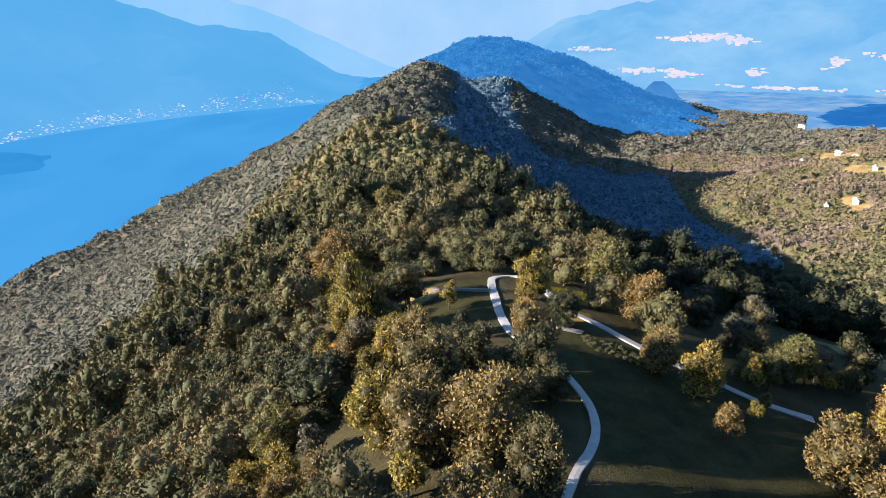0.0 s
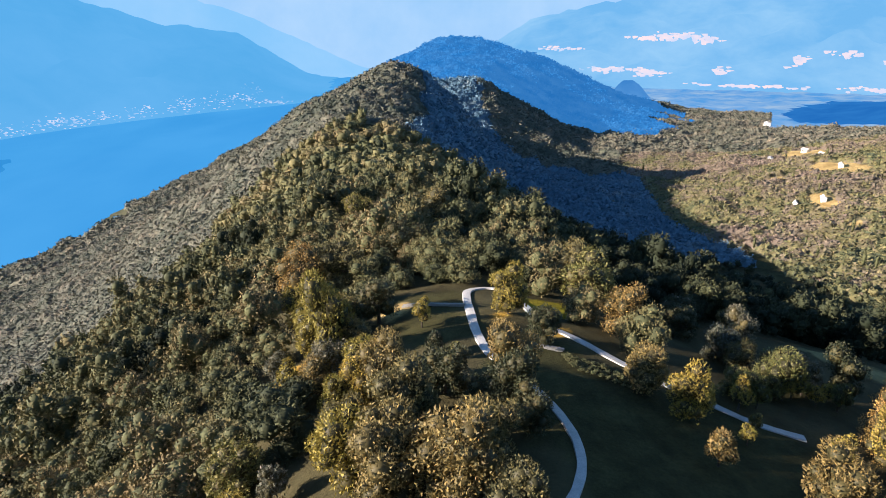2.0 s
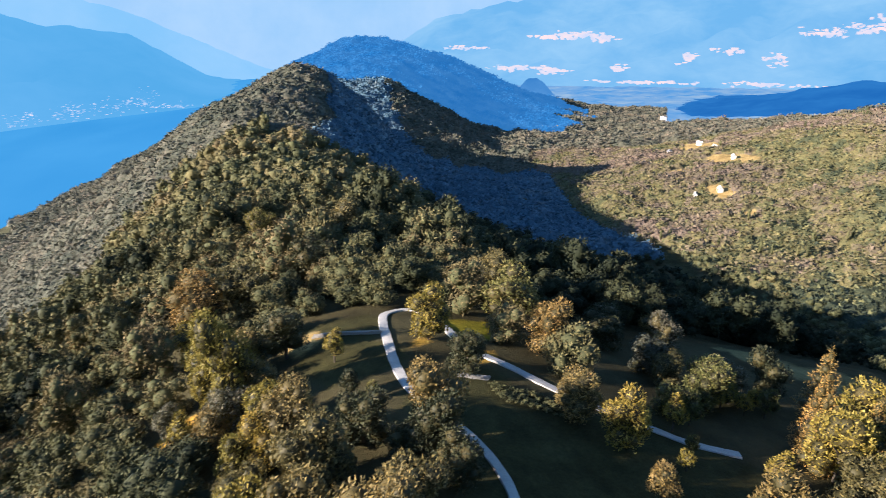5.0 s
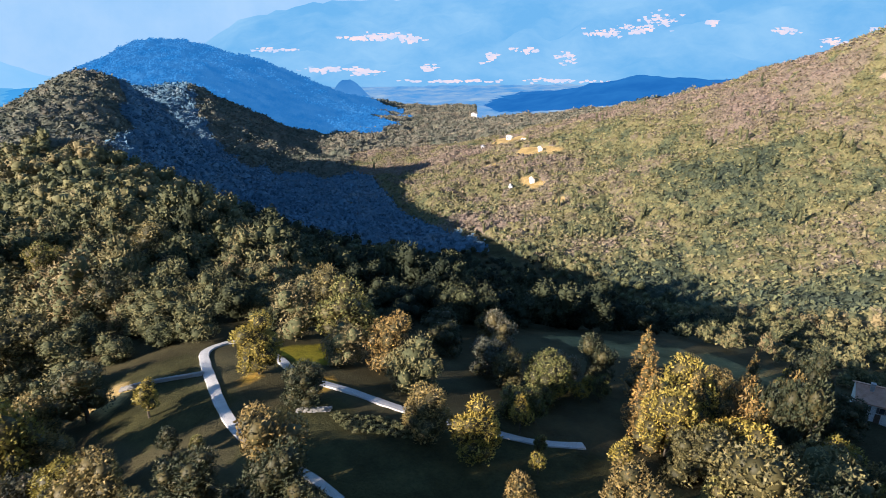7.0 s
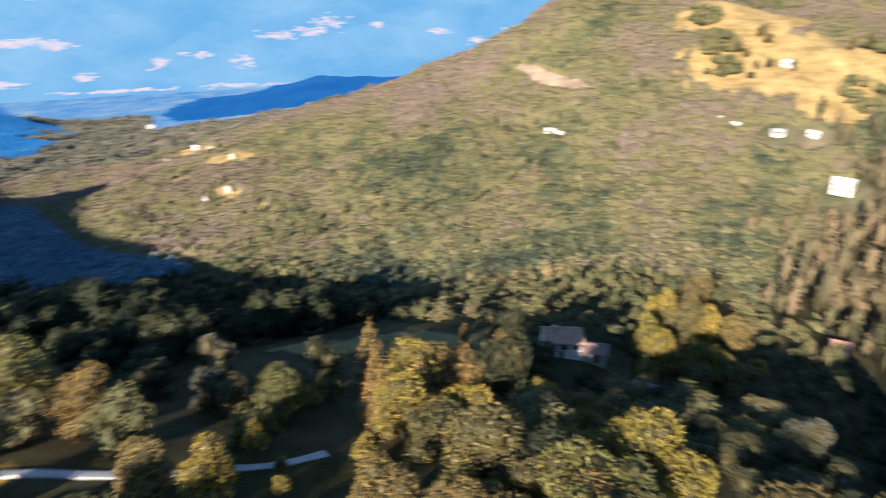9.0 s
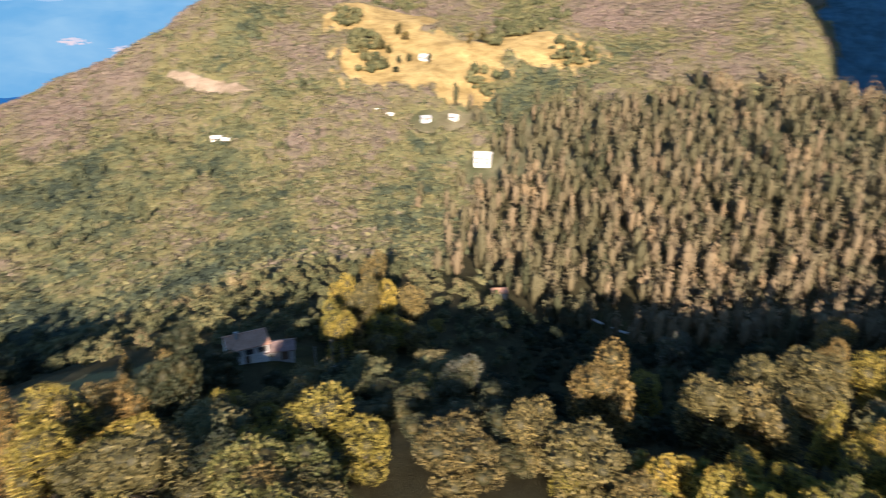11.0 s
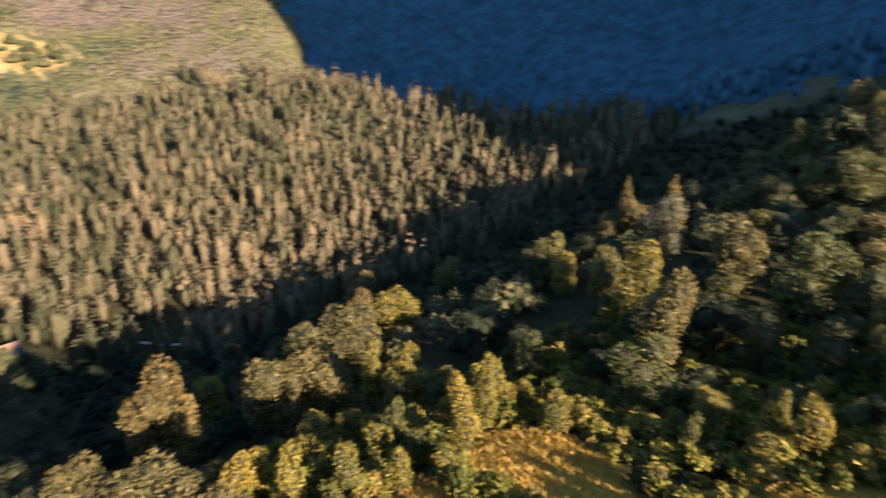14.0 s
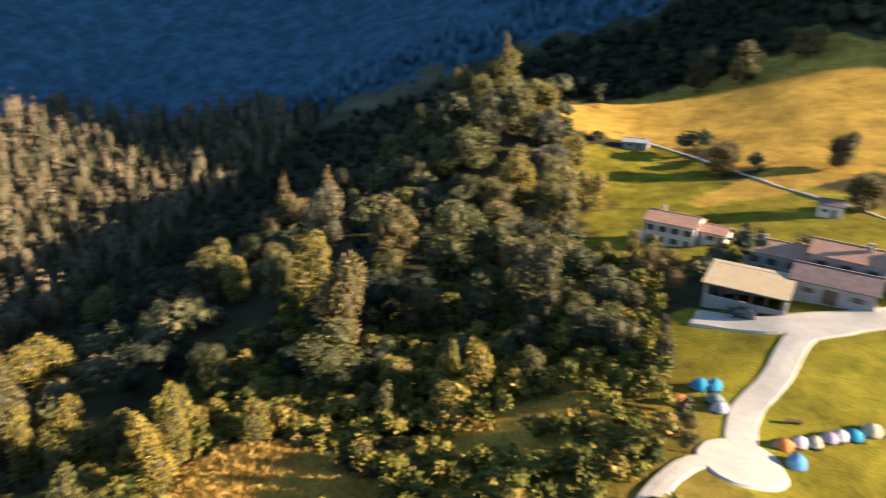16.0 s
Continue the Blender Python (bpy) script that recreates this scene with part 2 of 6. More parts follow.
def water_material():
    m, n, l, p = shader("lake_water")
    co = n.new("ShaderNodeTexCoord")
    a = node(n, "ShaderNodeTexNoise", Scale=0.05, Detail=5.0)
    big = node(n, "ShaderNodeTexNoise", Scale=0.0012, Detail=4.0)
    l.new(co.outputs["Object"], a.inputs["Vector"])
    l.new(co.outputs["Object"], big.inputs["Vector"])
    r = ramp(n, (0.3, (0.006, 0.03, 0.06)), (0.7, (0.01, 0.04, 0.075)))
    l.new(big.outputs["Fac"], r.inputs["Fac"])
    l.new(r.outputs["Color"], p.inputs["Base Color"])
    b = node(n, "ShaderNodeBump", Strength=0.08, Distance=0.5)
    l.new(a.outputs["Fac"], b.inputs["Height"])
    l.new(b.outputs["Normal"], p.inputs["Normal"])
    p.inputs["Roughness"].default_value, p.inputs["Specular IOR Level"].default_value = 0.6, 0.3
    # Blue emission: haze painted on the water, drowning the far mountain's shadow.
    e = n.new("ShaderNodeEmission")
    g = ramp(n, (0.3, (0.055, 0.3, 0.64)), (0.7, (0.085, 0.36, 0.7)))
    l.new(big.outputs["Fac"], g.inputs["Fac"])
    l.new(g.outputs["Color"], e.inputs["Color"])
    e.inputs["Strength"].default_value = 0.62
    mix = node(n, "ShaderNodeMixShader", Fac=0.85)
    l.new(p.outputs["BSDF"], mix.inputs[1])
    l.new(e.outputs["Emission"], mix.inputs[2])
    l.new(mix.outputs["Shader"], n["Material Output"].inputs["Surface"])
    return m


PLASTER = surface("white_plaster", (0.66, 0.64, 0.6), (0.8, 0.78, 0.74), 0.7, 9.0, 0.9, 0.15)
STONEWALL = surface("grey_stone_wall", (0.28, 0.27, 0.26), (0.45, 0.43, 0.41), 1.2, 7.0, 0.95, 0.6)
ROOF_RED = surface("terracotta_roof", (0.42, 0.22, 0.14), (0.58, 0.34, 0.24), 1.0, 12.0, 0.85, 0.5)
ROOF_BROWN = surface("weathered_brown_roof", (0.17, 0.12, 0.11), (0.3, 0.21, 0.19), 1.0, 12.0, 0.85, 0.5)
ROOF_TIN = surface("sunlit_tan_roof", (0.5, 0.38, 0.22), (0.62, 0.48, 0.3), 0.8, 10.0, 0.6, 0.3)
ROOF_GREY = surface("grey_slate_roof", (0.32, 0.32, 0.34), (0.48, 0.47, 0.49), 1.0, 12.0, 0.7, 0.4)
TIMBER = surface("brown_timber", (0.1, 0.06, 0.04), (0.2, 0.125, 0.08), 2.0, 12.0, 0.85, 0.4)
SHUTTER = surface("dull_shutter_paint", (0.12, 0.1, 0.09), (0.18, 0.15, 0.13), 2.0, 8.0, 0.7, 0.1)
RUBBER = surface("black_rubber", (0.015, 0.015, 0.015), (0.03, 0.03, 0.03), 5.0, 8.0, 0.9, 0.1)
POLE_WOOD = surface("grey_pole_wood", (0.2, 0.18, 0.16), (0.3, 0.27, 0.24), 3.0, 8.0, 0.9, 0.3)


def paint(name, colour, rough=0.5, coat=0.0):
    return surface(name, tuple(c * 0.88 for c in colour), tuple(min(0.95, c * 1.08) for c in colour), 1.5, 8.0, rough, 0.05)


CAR_PAINT = paint("dark_grey_car_paint", (0.05, 0.055, 0.06), 0.25)
FABRICS = {"teal": paint("teal_tent_fabric", (0.02, 0.3, 0.5), 0.7), "blue": paint("blue_tent_fabric", (0.1, 0.32, 0.62), 0.7),
           "orange": paint("orange_tent_fabric", (0.75, 0.24, 0.06), 0.7), "grey": paint("grey_tent_fabric", (0.42, 0.44, 0.5), 0.7),
           "white": paint("white_tent_fabric", (0.72, 0.7, 0.7), 0.7), "green": paint("grey_green_tent_fabric", (0.2, 0.26, 0.24), 0.7),
           "sand": paint("sand_tent_fabric", (0.62, 0.5, 0.36), 0.7), "mauve": paint("mauve_tent_fabric", (0.5, 0.42, 0.5), 0.7)}


def glass_material():
    m, n, l, p = shader("window_glass")
    p.inputs["Base Color"].default_value = (0.03, 0.04, 0.05, 1)
    p.inputs["Roughness"].default_value, p.inputs["Specular IOR Level"].default_value = 0.06, 0.8
    return m


GLASS = glass_material()

# The lie of the land: heights along ridges, flanks and valley floors, above the lake
CREST = [(0, -20, 378), (6, 30, 383), (4, 66, 381), (0, 98, 377), (8, 150, 369), (4, 200, 368), (-1, 250, 364), (-19, 330, 358),
         (-30, 419, 358), (-20, 560, 366), (-18, 640, 373), (-2, 700, 346), (22, 780, 302), (46, 850, 281), (80, 950, 284), (112, 1120, 300), (122, 1400, 312), (116, 1900, 340)]
WEST = [(-80, 89, 336), (-70, 0, 340), (-150, 200, 292), (-150, 330, 272), (-200, 480, 242), (-400, 200, 130), (-400, 600, 128), (-330, 1200, 118),
        (-800, 200, -15), (-800, 600, -12), (-758, 988, -4), (-676, 1216, -4), (-599, 1701, -4), (-530, 2075, -4), (-497, 2505, -4)]
PEAK = [(351, 1867, 284), (510, 1830, 216), (633, 1791, 138), (-120, 1900, 240), (200, 2300, 180)]
NEAR_EAST = [(33, 60, 378), (53, 78, 372), (32, 89, 376), (10, 118, 376), (58, 106, 367), (72, 77, 367), (100, 60, 357), (132, 79, 353), (127, 64, 353),
             (121, 120, 350), (125, 169, 330), (106, 27, 362), (128, -4, 337), (126, 28, 340), (189, 14, 326), (212, 42, 333), (200, 70, 338), (143, -53, 346), (111, -49, 353),
             (46, -38, 370), (56, -38, 369), (67, -35, 367.6), (76, -30, 364), (55, -71, 364), (116, -80, 354), (115, -121, 360), (80, -162, 368), (88, -190, 382), (102, -236, 389), (140, -95, 346), (180, -180, 322), (200, -260, 330), (150, -230, 348), (100, -270, 386), (60, 250, 330),
             (75, 350, 305), (70, 490, 290), (110, 660, 262), (160, 860, 236), (215, 1000, 226), (280, 1180, 212), (330, 1450, 205)]
VALLEY = [(262, -150, 302), (255, -30, 296), (236, 88, 333), (225, 200, 294), (190, 330, 278), (190, 480, 264), (290, 760, 232),
          (430, 1200, 192), (700, 1500, 146), (1000, 2000, 104), (1050, 1650, 122), (700, 2600, 70)]
# Spots above 650 m: unseen western mountain added to shade the far slope.
HAMLET = [(10, -48, 378), (2, -60, 377), (-5, -80, 379), (8, -94, 378), (-30, -90, 381), (13, -138, 374), (33, -215, 380), (-19, -156, 380),
          (26, -316, 397), (-40, -312, 414), (64, -241, 388), (-48, -280, 406), (-120, -160, 372), (-160, -300, 415), (-160, -345, 440), (-300, -320, 430), (-300, -340, 465), (-300, -362, 700), (-300, -376, 800), (-300, -400, 850), (-300, -450, 900), (-500, -365, 530), (-500, -395, 755), (-500, -450, 760)]
# The two spots at x -350 belong to that unseen, added shading mountain.
SOUTH = [(68, -400, 420), (279, -524, 440), (420, -480, 420), (560, -430, 450), (720, -420, 520), (-350, -560, 1000), (-350, -760, 1060), (0, -480, 520), (-200, -520, 560), (150, -620, 560), (-200, -900, 720), (400, -900, 640), (220, -362, 372)]
EAST = [(300, -15, 300), (372, 186, 316), (429, 38, 328), (511, 266, 367), (561, 96, 392), (700, 117, 428), (748, 534, 354), (701, 415, 392),
        (640, 321, 442), (849, 727, 302), (888, 976, 224), (806, -68, 448), (1000, 0, 540), (486, -178, 376), (537, -180, 384), (465, -237, 362), (382, -273, 350), (323, -309, 349), (287, -328, 352), (600, -225, 408), (560, -255, 352), (470, -300, 334), (390, -335, 332),
        (300, -122, 304), (300, -200, 318), (236, -226, 328), (384, 585, 284), (301, 632, 262), (976, 1165, 204), (1050, 560, 350),
        (900, 250, 470), (1400, 300, 480), (1300, -400, 620), (1200, 1000, 190)]
FAR = [(1542, 1620, 214), (1250, 1900, 120), (1850, 1500, 190), (2000, 2000, 95), (2600, 1500, 130), (3300, 3300, 70), (1200, 4500, 60),
       (4600, 1500, 200), (0, 4600, -30), (400, 3200, 20), (-1500, 2500, -40), (-2500, 600, -40), (-4500, 4500, -40), (-4500, -4500, 300),
       (4500, -4500, 700), (0, -3500, 900), (-900, -700, 250)]
SPOTS = np.array([s for part_ in (CREST, WEST, PEAK, NEAR_EAST, VALLEY, HAMLET, SOUTH, EAST, FAR) for s in part_], float)


def spread(p, q):
    return np.sqrt(((p[:, None, :] - q[None, :, :]) ** 2).sum(-1) + 15.0 ** 2)


_n = len(SPOTS)
_k = np.zeros((_n + 3, _n + 3))
_k[:_n, :_n] = spread(SPOTS[:, :2], SPOTS[:, :2]) - np.eye(_n) * 0.4
_k[:_n, _n], _k[:_n, _n + 1:], _k[_n, :_n], _k[_n + 1:, :_n] = 1, SPOTS[:, :2] / 1000, 1, SPOTS[:, :2].T / 1000
_w = np.linalg.solve(_k, np.r_[SPOTS[:, 2], 0, 0, 0])


def waves(x, y, size, seed):
    """Smooth bumps of about that size, from -1 to 1."""
    r = np.random.RandomState(seed)
    out = 0
    for _ in range(7):
        a, ph, k = r.uniform(0, 6.28), r.uniform(0, 6.28), r.uniform(0.6, 1.6) * 6.28 / size
        out = out + np.sin((x * np.cos(a) + y * np.sin(a)) * k + ph + 1.3 * np.sin((x * np.sin(a) - y * np.cos(a)) * k * 0.7 + ph * 2))
    return out / 4.0


def height(x, y):
    """The ground's height at arrays of places."""
    x, y = np.asarray(x, float).ravel(), np.asarray(y, float).ravel()
    z = np.empty(len(x))
    for i in range(0, len(x), 20000):
        p = np.stack([x[i:i + 20000], y[i:i + 20000]], 1)
        z[i:i + 20000] = spread(p, SPOTS[:, :2]) @ _w[:_n] + _w[_n] + p @ _w[_n + 1:] / 1000
    r = np.hypot(x, y - 20)
    calm = np.clip((r - 150) / 400, 0, 1)
    z += calm * (waves(x, y, 160, 3) * 6 + waves(x, y, 60, 4) * 2.0) + waves(x, y, 22, 5) * 0.25
    return z


def h1(x, y):
    return float(height([x], [y])[0])


# ---- builders ----
def mesh_of(name, verts, faces, material, smooth=False, tint=None):
    """A mesh from arrays; faces is an (n, 3) or (n, 4) array. tint: one number a vertex."""
    verts, faces = np.asarray(verts, np.float32), np.asarray(faces, np.int32)
    me = bpy.data.meshes.new(name)
    me.vertices.add(len(verts))
    me.vertices.foreach_set("co", verts.ravel())
    k = faces.shape[1]
    me.loops.add(faces.size)
    me.loops.foreach_set("vertex_index", faces.ravel())
    me.polygons.add(len(faces))
    me.polygons.foreach_set("loop_start", np.arange(0, faces.size, k, dtype=np.int32))
    me.polygons.foreach_set("loop_total", np.full(len(faces), k, np.int32))
    if tint is not None:
        at = me.attributes.new("tint", "FLOAT", "POINT")
        at.data.foreach_set("value", np.asarray(tint, np.float32))
    me.update(calc_edges=True)
    if smooth:
        me.polygons.foreach_set("use_smooth", np.ones(len(faces), bool))
    for m in material if isinstance(material, (list, tuple)) else [material]:
        me.materials.append(m)
    return me


def part(name, bm, material, parent, label="", smooth=False):
    """Links a bmesh as one mesh object under a thing or a part."""
    me = bpy.data.meshes.new(name)
    bm.to_mesh(me)
    bm.free()
    me.materials.append(material)
    if smooth:
        me.polygons.foreach_set("use_smooth", np.ones(len(me.polygons), bool))
    ob = new(name, me)
    ob.parent = parent
    if label:
        ob["label"] = label
    return ob


def box(bm, x0, x1, y0, y1, z0, z1, bevel=0.0):
    vs = [bm.verts.new((x, y, z)) for z in (z0, z1) for y in (y0, y1) for x in (x0, x1)]
    fs = [bm.faces.new([vs[i] for i in q]) for q in ((0, 2, 3, 1), (4, 5, 7, 6), (0, 1, 5, 4), (2, 6, 7, 3), (0, 4, 6, 2), (1, 3, 7, 5))]
    if bevel:
        es = list({e for f in fs for e in f.edges})
        bmesh.ops.bevel(bm, geom=es, offset=bevel, segments=1, affect="EDGES")
    return bm


def boxed(x0, x1, y0, y1, z0, z1, bevel=0.0):
    return box(bmesh.new(), x0, x1, y0, y1, z0, z1, bevel)


# ---- the land ----
# Open ground by the plan: centre, half length, half width, turn, kind
ZONES = [
    (30, 70, 22, 13, -40, "grass"), (44, 74, 22, 10, -35, "grass"), (27, 60, 11, 7, 60, "grass"), (18, 92, 9, 7, 30, "grass"),
    (3, 107, 8, 9, 20, "grass"), (2, 121, 9, 5, -20, "grass"), (27, 117, 7, 5, 0, "lush"), (60, 95, 9, 4, 30, "grass"), (0, 117.5, 9, 1.3, -14, "hay"), (0, 112, 8, 0.9, -12, "hay"),
    (-19, 104, 4, 2, 20, "dry"), (-25, 101, 5, 1.8, 40, "dry"), (21, 106, 8, 1.4, -30, "dry"),
    (107, 112, 27, 7.5, -44, "field"), (135, 66, 12, 9, 0, "grass"),
    (-15, -70, 22, 30, 0, "lush"), (-30, -75, 26, 34, 0, "lush"), (8, -84, 7, 8, 0, "lush"),
    (-18, -58, 22, 9, 20, "lush"), (2, -150, 36, 32, 0, "lush"), (30, -190, 24, 26, 30, "lush"), (-40, -130, 30, 40, 0, "lush"),
    (0, -262, 70, 36, 25, "dry"), (-40, -245, 60, 60, 10, "dry"), (40, -238, 26, 9, 0, "dry"), (-12, -182, 26, 9, 40, "dry"), (-30, -30, 20, 8, 20, "dry"),
    (62, -19, 7, 4, -40, "dry"), (66, -4, 5, 2, 60, "dry"), (57, -38, 11, 8.5, -30, "dry"), (67, -33, 8, 6, -20, "dry"), (49, -37, 9, 5, -10, "dry"), (40, -48, 16, 1.2, 14, "dry"), (36, -54, 16, 1.1, 14, "dry"), (32, -66, 14, 1.2, 14, "dry"), (20, -58, 10, 3, 20, "dry"), (30, -60, 19, 20, 0, "grass"), (14, -44, 7, 5, 0, "grass"), (42, -57, 15, 1.0, 14, "dry"), (28, -72, 12, 1.1, 14, "dry"), (24, -49, 12, 1.4, 12, "dry"), (28, -41, 8, 2.5, 10, "grass"), (27, -40, 9, 1.6, 15, "dry"), (33, -52, 10, 1.8, 20, "dry"), (24, -62, 7, 2, 25, "dry"), (-5, -40, 12, 5, 0, "dry"),
    (570, 100, 55, 75, 0, "hay"), (600, 0, 30, 60, -20, "hay"), (650, 150, 45, 60, 10, "hay"), (530, 60, 35, 25, 0, "hay"),
    (520, 272, 9, 44, -22, "bare"), (386, 548, 16, 30, 10, "hay"), (440, 690, 22, 46, -20, "hay"), (850, 1490, 60, 90, 0, "hay"), (455, 1262, 40, 30, 0, "hay"),
    (490, 940, 30, 25, 0, "hay"), (160, 540, 12, 26, 30, "grass"), (216, 355, 6, 44, -14, "grass"), (318, 464, 9, 16, 0, "hay"),
    (330, 560, 20, 8, 20, "hay"), (420, 800, 30, 14, -30, "hay"), (380, 950, 40, 16, 10, "hay"), (560, 1200, 60, 24, 40, "hay"), (300, 400, 11, 5, 40, "hay"),
    (22, -54, 16, 22, 0, "rough"), (9, -62, 8, 24, 0, "rough"), (10, -40, 9, 9, 0, "rough"),
    (250, 30, 30, 9, 60, "grass"), (265, -28, 22, 10, 70, "grass"),
]


def zone_weights(x, y):
    """How much of each kind of open ground lies at arrays of places, from 0 to 1."""
    x, y = np.asarray(x, float), np.asarray(y, float)
    out = {k: np.zeros(len(x)) for k in ("grass", "lush", "dry", "hay", "bare", "field", "rough")}
    wob = 1 + 0.18 * waves(x, y, 14, 11) + 0.12 * waves(x, y, 40, 12)
    for cx, cy, rx, ry, turn, kind in ZONES:
        c, s = math.cos(radians(turn)), math.sin(radians(turn))
        u, v = ((x - cx) * c + (y - cy) * s) / rx, (-(x - cx) * s + (y - cy) * c) / ry
        out[kind] = np.maximum(out[kind], np.clip((1.25 - np.hypot(u, v) * wob) / 0.5, 0, 1))
    return out


SHADE_LINE = [(60, -395), (200, -372), (287, -338), (323, -320), (382, -284), (465, -248), (530, -212), (575, -246), (610, -250), (645, -250), (700, -282), (760, -330), (900, -500)]


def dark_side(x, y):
    """Where the far slope lies in shade and is painted hazy blue."""
    return y < np.interp(x, [p[0] for p in SHADE_LINE], [p[1] for p in SHADE_LINE]) + 8 * waves(x, y, 40, 18)


def build_ground():
    n, b = 380, 3.7
    u = np.linspace(-1, 1, n)
    ax = np.sinh(b * u) / np.sinh(b) * 4850
    gx, gy = np.meshgrid(ax + 60, ax + 20)
    x, y = gx.ravel(), gy.ravel()
    verts = np.stack([x, y, height(x, y)], 1)
    i = (np.arange(n - 1)[:, None] * n + np.arange(n - 1)).ravel()
    faces = np.stack([i, i + 1, i + n + 1, i + n], 1)
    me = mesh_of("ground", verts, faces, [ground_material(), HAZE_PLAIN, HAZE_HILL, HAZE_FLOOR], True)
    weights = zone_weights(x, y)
    # Painted blue shade covers the whole dark side.
    weights["shade_blue"] = dark_side(x, y).astype(float)
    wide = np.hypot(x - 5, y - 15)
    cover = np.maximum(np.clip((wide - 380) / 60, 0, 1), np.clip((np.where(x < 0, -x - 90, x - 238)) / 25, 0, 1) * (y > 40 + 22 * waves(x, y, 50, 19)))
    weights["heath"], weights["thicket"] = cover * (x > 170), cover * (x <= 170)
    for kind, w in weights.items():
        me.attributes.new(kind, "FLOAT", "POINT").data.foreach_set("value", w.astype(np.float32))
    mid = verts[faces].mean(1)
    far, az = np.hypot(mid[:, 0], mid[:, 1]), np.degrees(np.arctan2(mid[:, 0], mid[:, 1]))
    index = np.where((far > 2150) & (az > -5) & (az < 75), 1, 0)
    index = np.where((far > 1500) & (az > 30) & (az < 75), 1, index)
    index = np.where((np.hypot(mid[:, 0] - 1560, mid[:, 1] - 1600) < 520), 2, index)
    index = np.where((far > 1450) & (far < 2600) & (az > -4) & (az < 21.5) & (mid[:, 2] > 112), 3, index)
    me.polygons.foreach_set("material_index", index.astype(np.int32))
    tagged(new("ground", me), "wooded autumn hillsides with dry golden meadows and lawns", "ground", kind="structure")


build_ground()
lake_bm = bmesh.new()
bmesh.ops.create_grid(lake_bm, x_segments=24, y_segments=24, size=4700)
lake_me = bpy.data.meshes.new("water")
lake_bm.to_mesh(lake_me)
lake_bm.free()
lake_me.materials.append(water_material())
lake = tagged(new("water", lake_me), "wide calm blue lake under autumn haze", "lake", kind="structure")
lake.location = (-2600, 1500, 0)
lake.scale = (0.52, 1, 1)


SHORE = [(-75, 2450), (-36, 2550), (-31, 2680), (-23, 2800), (-11, 2980), (-6, 3080)]


def shore(heads):
    """How far off the far shore lies along a heading."""
    return np.interp(heads, [c[0] for c in SHORE], [c[1] for c in SHORE])


def slope_height(x, y, dist, depth, foot, top, seed):
    d = np.hypot(x, y)
    f = np.clip((d - dist) / depth, 0, 1)
    z = foot + (top - foot) * f ** 1.1
    z = z + 0.10 * (top - foot) * waves(x, y, 420, seed) * np.sin(f * 3.0)
    return z + 9 * waves(x, y, 150, seed + 1) * f


def far_range(label, a0, a1, dist, depth, foot, crest, material, seed, name="backdrop"):
    """A distant mountain range along an arc of headings; crest: (heading, height above the lake) pairs."""
    n, rows = 120, 18
    heads, f = np.meshgrid(np.linspace(a0, a1, n), np.linspace(0, 1, rows))
    heads = heads.ravel()
    dist = shore(heads) if dist is None else dist
    d = dist + depth * f.ravel()
    tops = np.interp(heads, [c[0] for c in crest], [c[1] for c in crest])
    x, y = d * np.sin(np.radians(heads)), d * np.cos(np.radians(heads))
    i = (np.arange(rows - 1)[:, None] * n + np.arange(n - 1)).ravel()
    me = mesh_of(name, np.stack([x, y, slope_height(x, y, dist, depth, foot, tops, seed)], 1), np.stack([i, i + 1, i + n + 1, i + n], 1), material, True)
    return tagged(new(name, me), label, "mountain", kind="structure")


WEST_CREST = [(-70, 860), (-45, 740), (-30, 590), (-25.1, 452), (-20.8, 345), (-17.5, 308), (-14.4, 272), (-12.5, 190), (-10.8, 116), (-9, 30), (-6.5, -5)]
SLOPE_CREST = [(4, 60), (7, 180), (10, 330), (16, 430), (30, 470), (45, 500), (60, 520), (95, 560)]
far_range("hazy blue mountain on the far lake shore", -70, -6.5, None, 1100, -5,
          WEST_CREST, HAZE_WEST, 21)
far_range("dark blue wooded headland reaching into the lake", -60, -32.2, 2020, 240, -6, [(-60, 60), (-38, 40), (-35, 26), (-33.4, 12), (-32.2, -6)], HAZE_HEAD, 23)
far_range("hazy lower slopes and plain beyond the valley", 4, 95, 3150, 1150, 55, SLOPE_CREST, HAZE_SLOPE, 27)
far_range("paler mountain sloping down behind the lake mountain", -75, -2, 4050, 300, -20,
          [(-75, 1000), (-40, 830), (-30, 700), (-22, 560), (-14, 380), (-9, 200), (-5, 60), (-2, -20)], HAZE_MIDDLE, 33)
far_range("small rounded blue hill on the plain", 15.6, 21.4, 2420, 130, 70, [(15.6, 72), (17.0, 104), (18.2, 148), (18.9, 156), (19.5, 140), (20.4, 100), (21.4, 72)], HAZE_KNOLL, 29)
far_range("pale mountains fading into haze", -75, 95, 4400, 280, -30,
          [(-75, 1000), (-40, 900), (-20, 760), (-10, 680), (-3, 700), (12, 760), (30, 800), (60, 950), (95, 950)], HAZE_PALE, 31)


def west_height(x, y, head):
    top = np.interp(head, [c[0] for c in WEST_CREST], [c[1] for c in WEST_CREST])
    return slope_height(x, y, float(shore(head)), 1100, -5, top, 21)


def plain_height(x, y, head):
    top = np.interp(head, [c[0] for c in SLOPE_CREST], [c[1] for c in SLOPE_CREST])
    return slope_height(x, y, 3150, 1150, 55, top, 27)


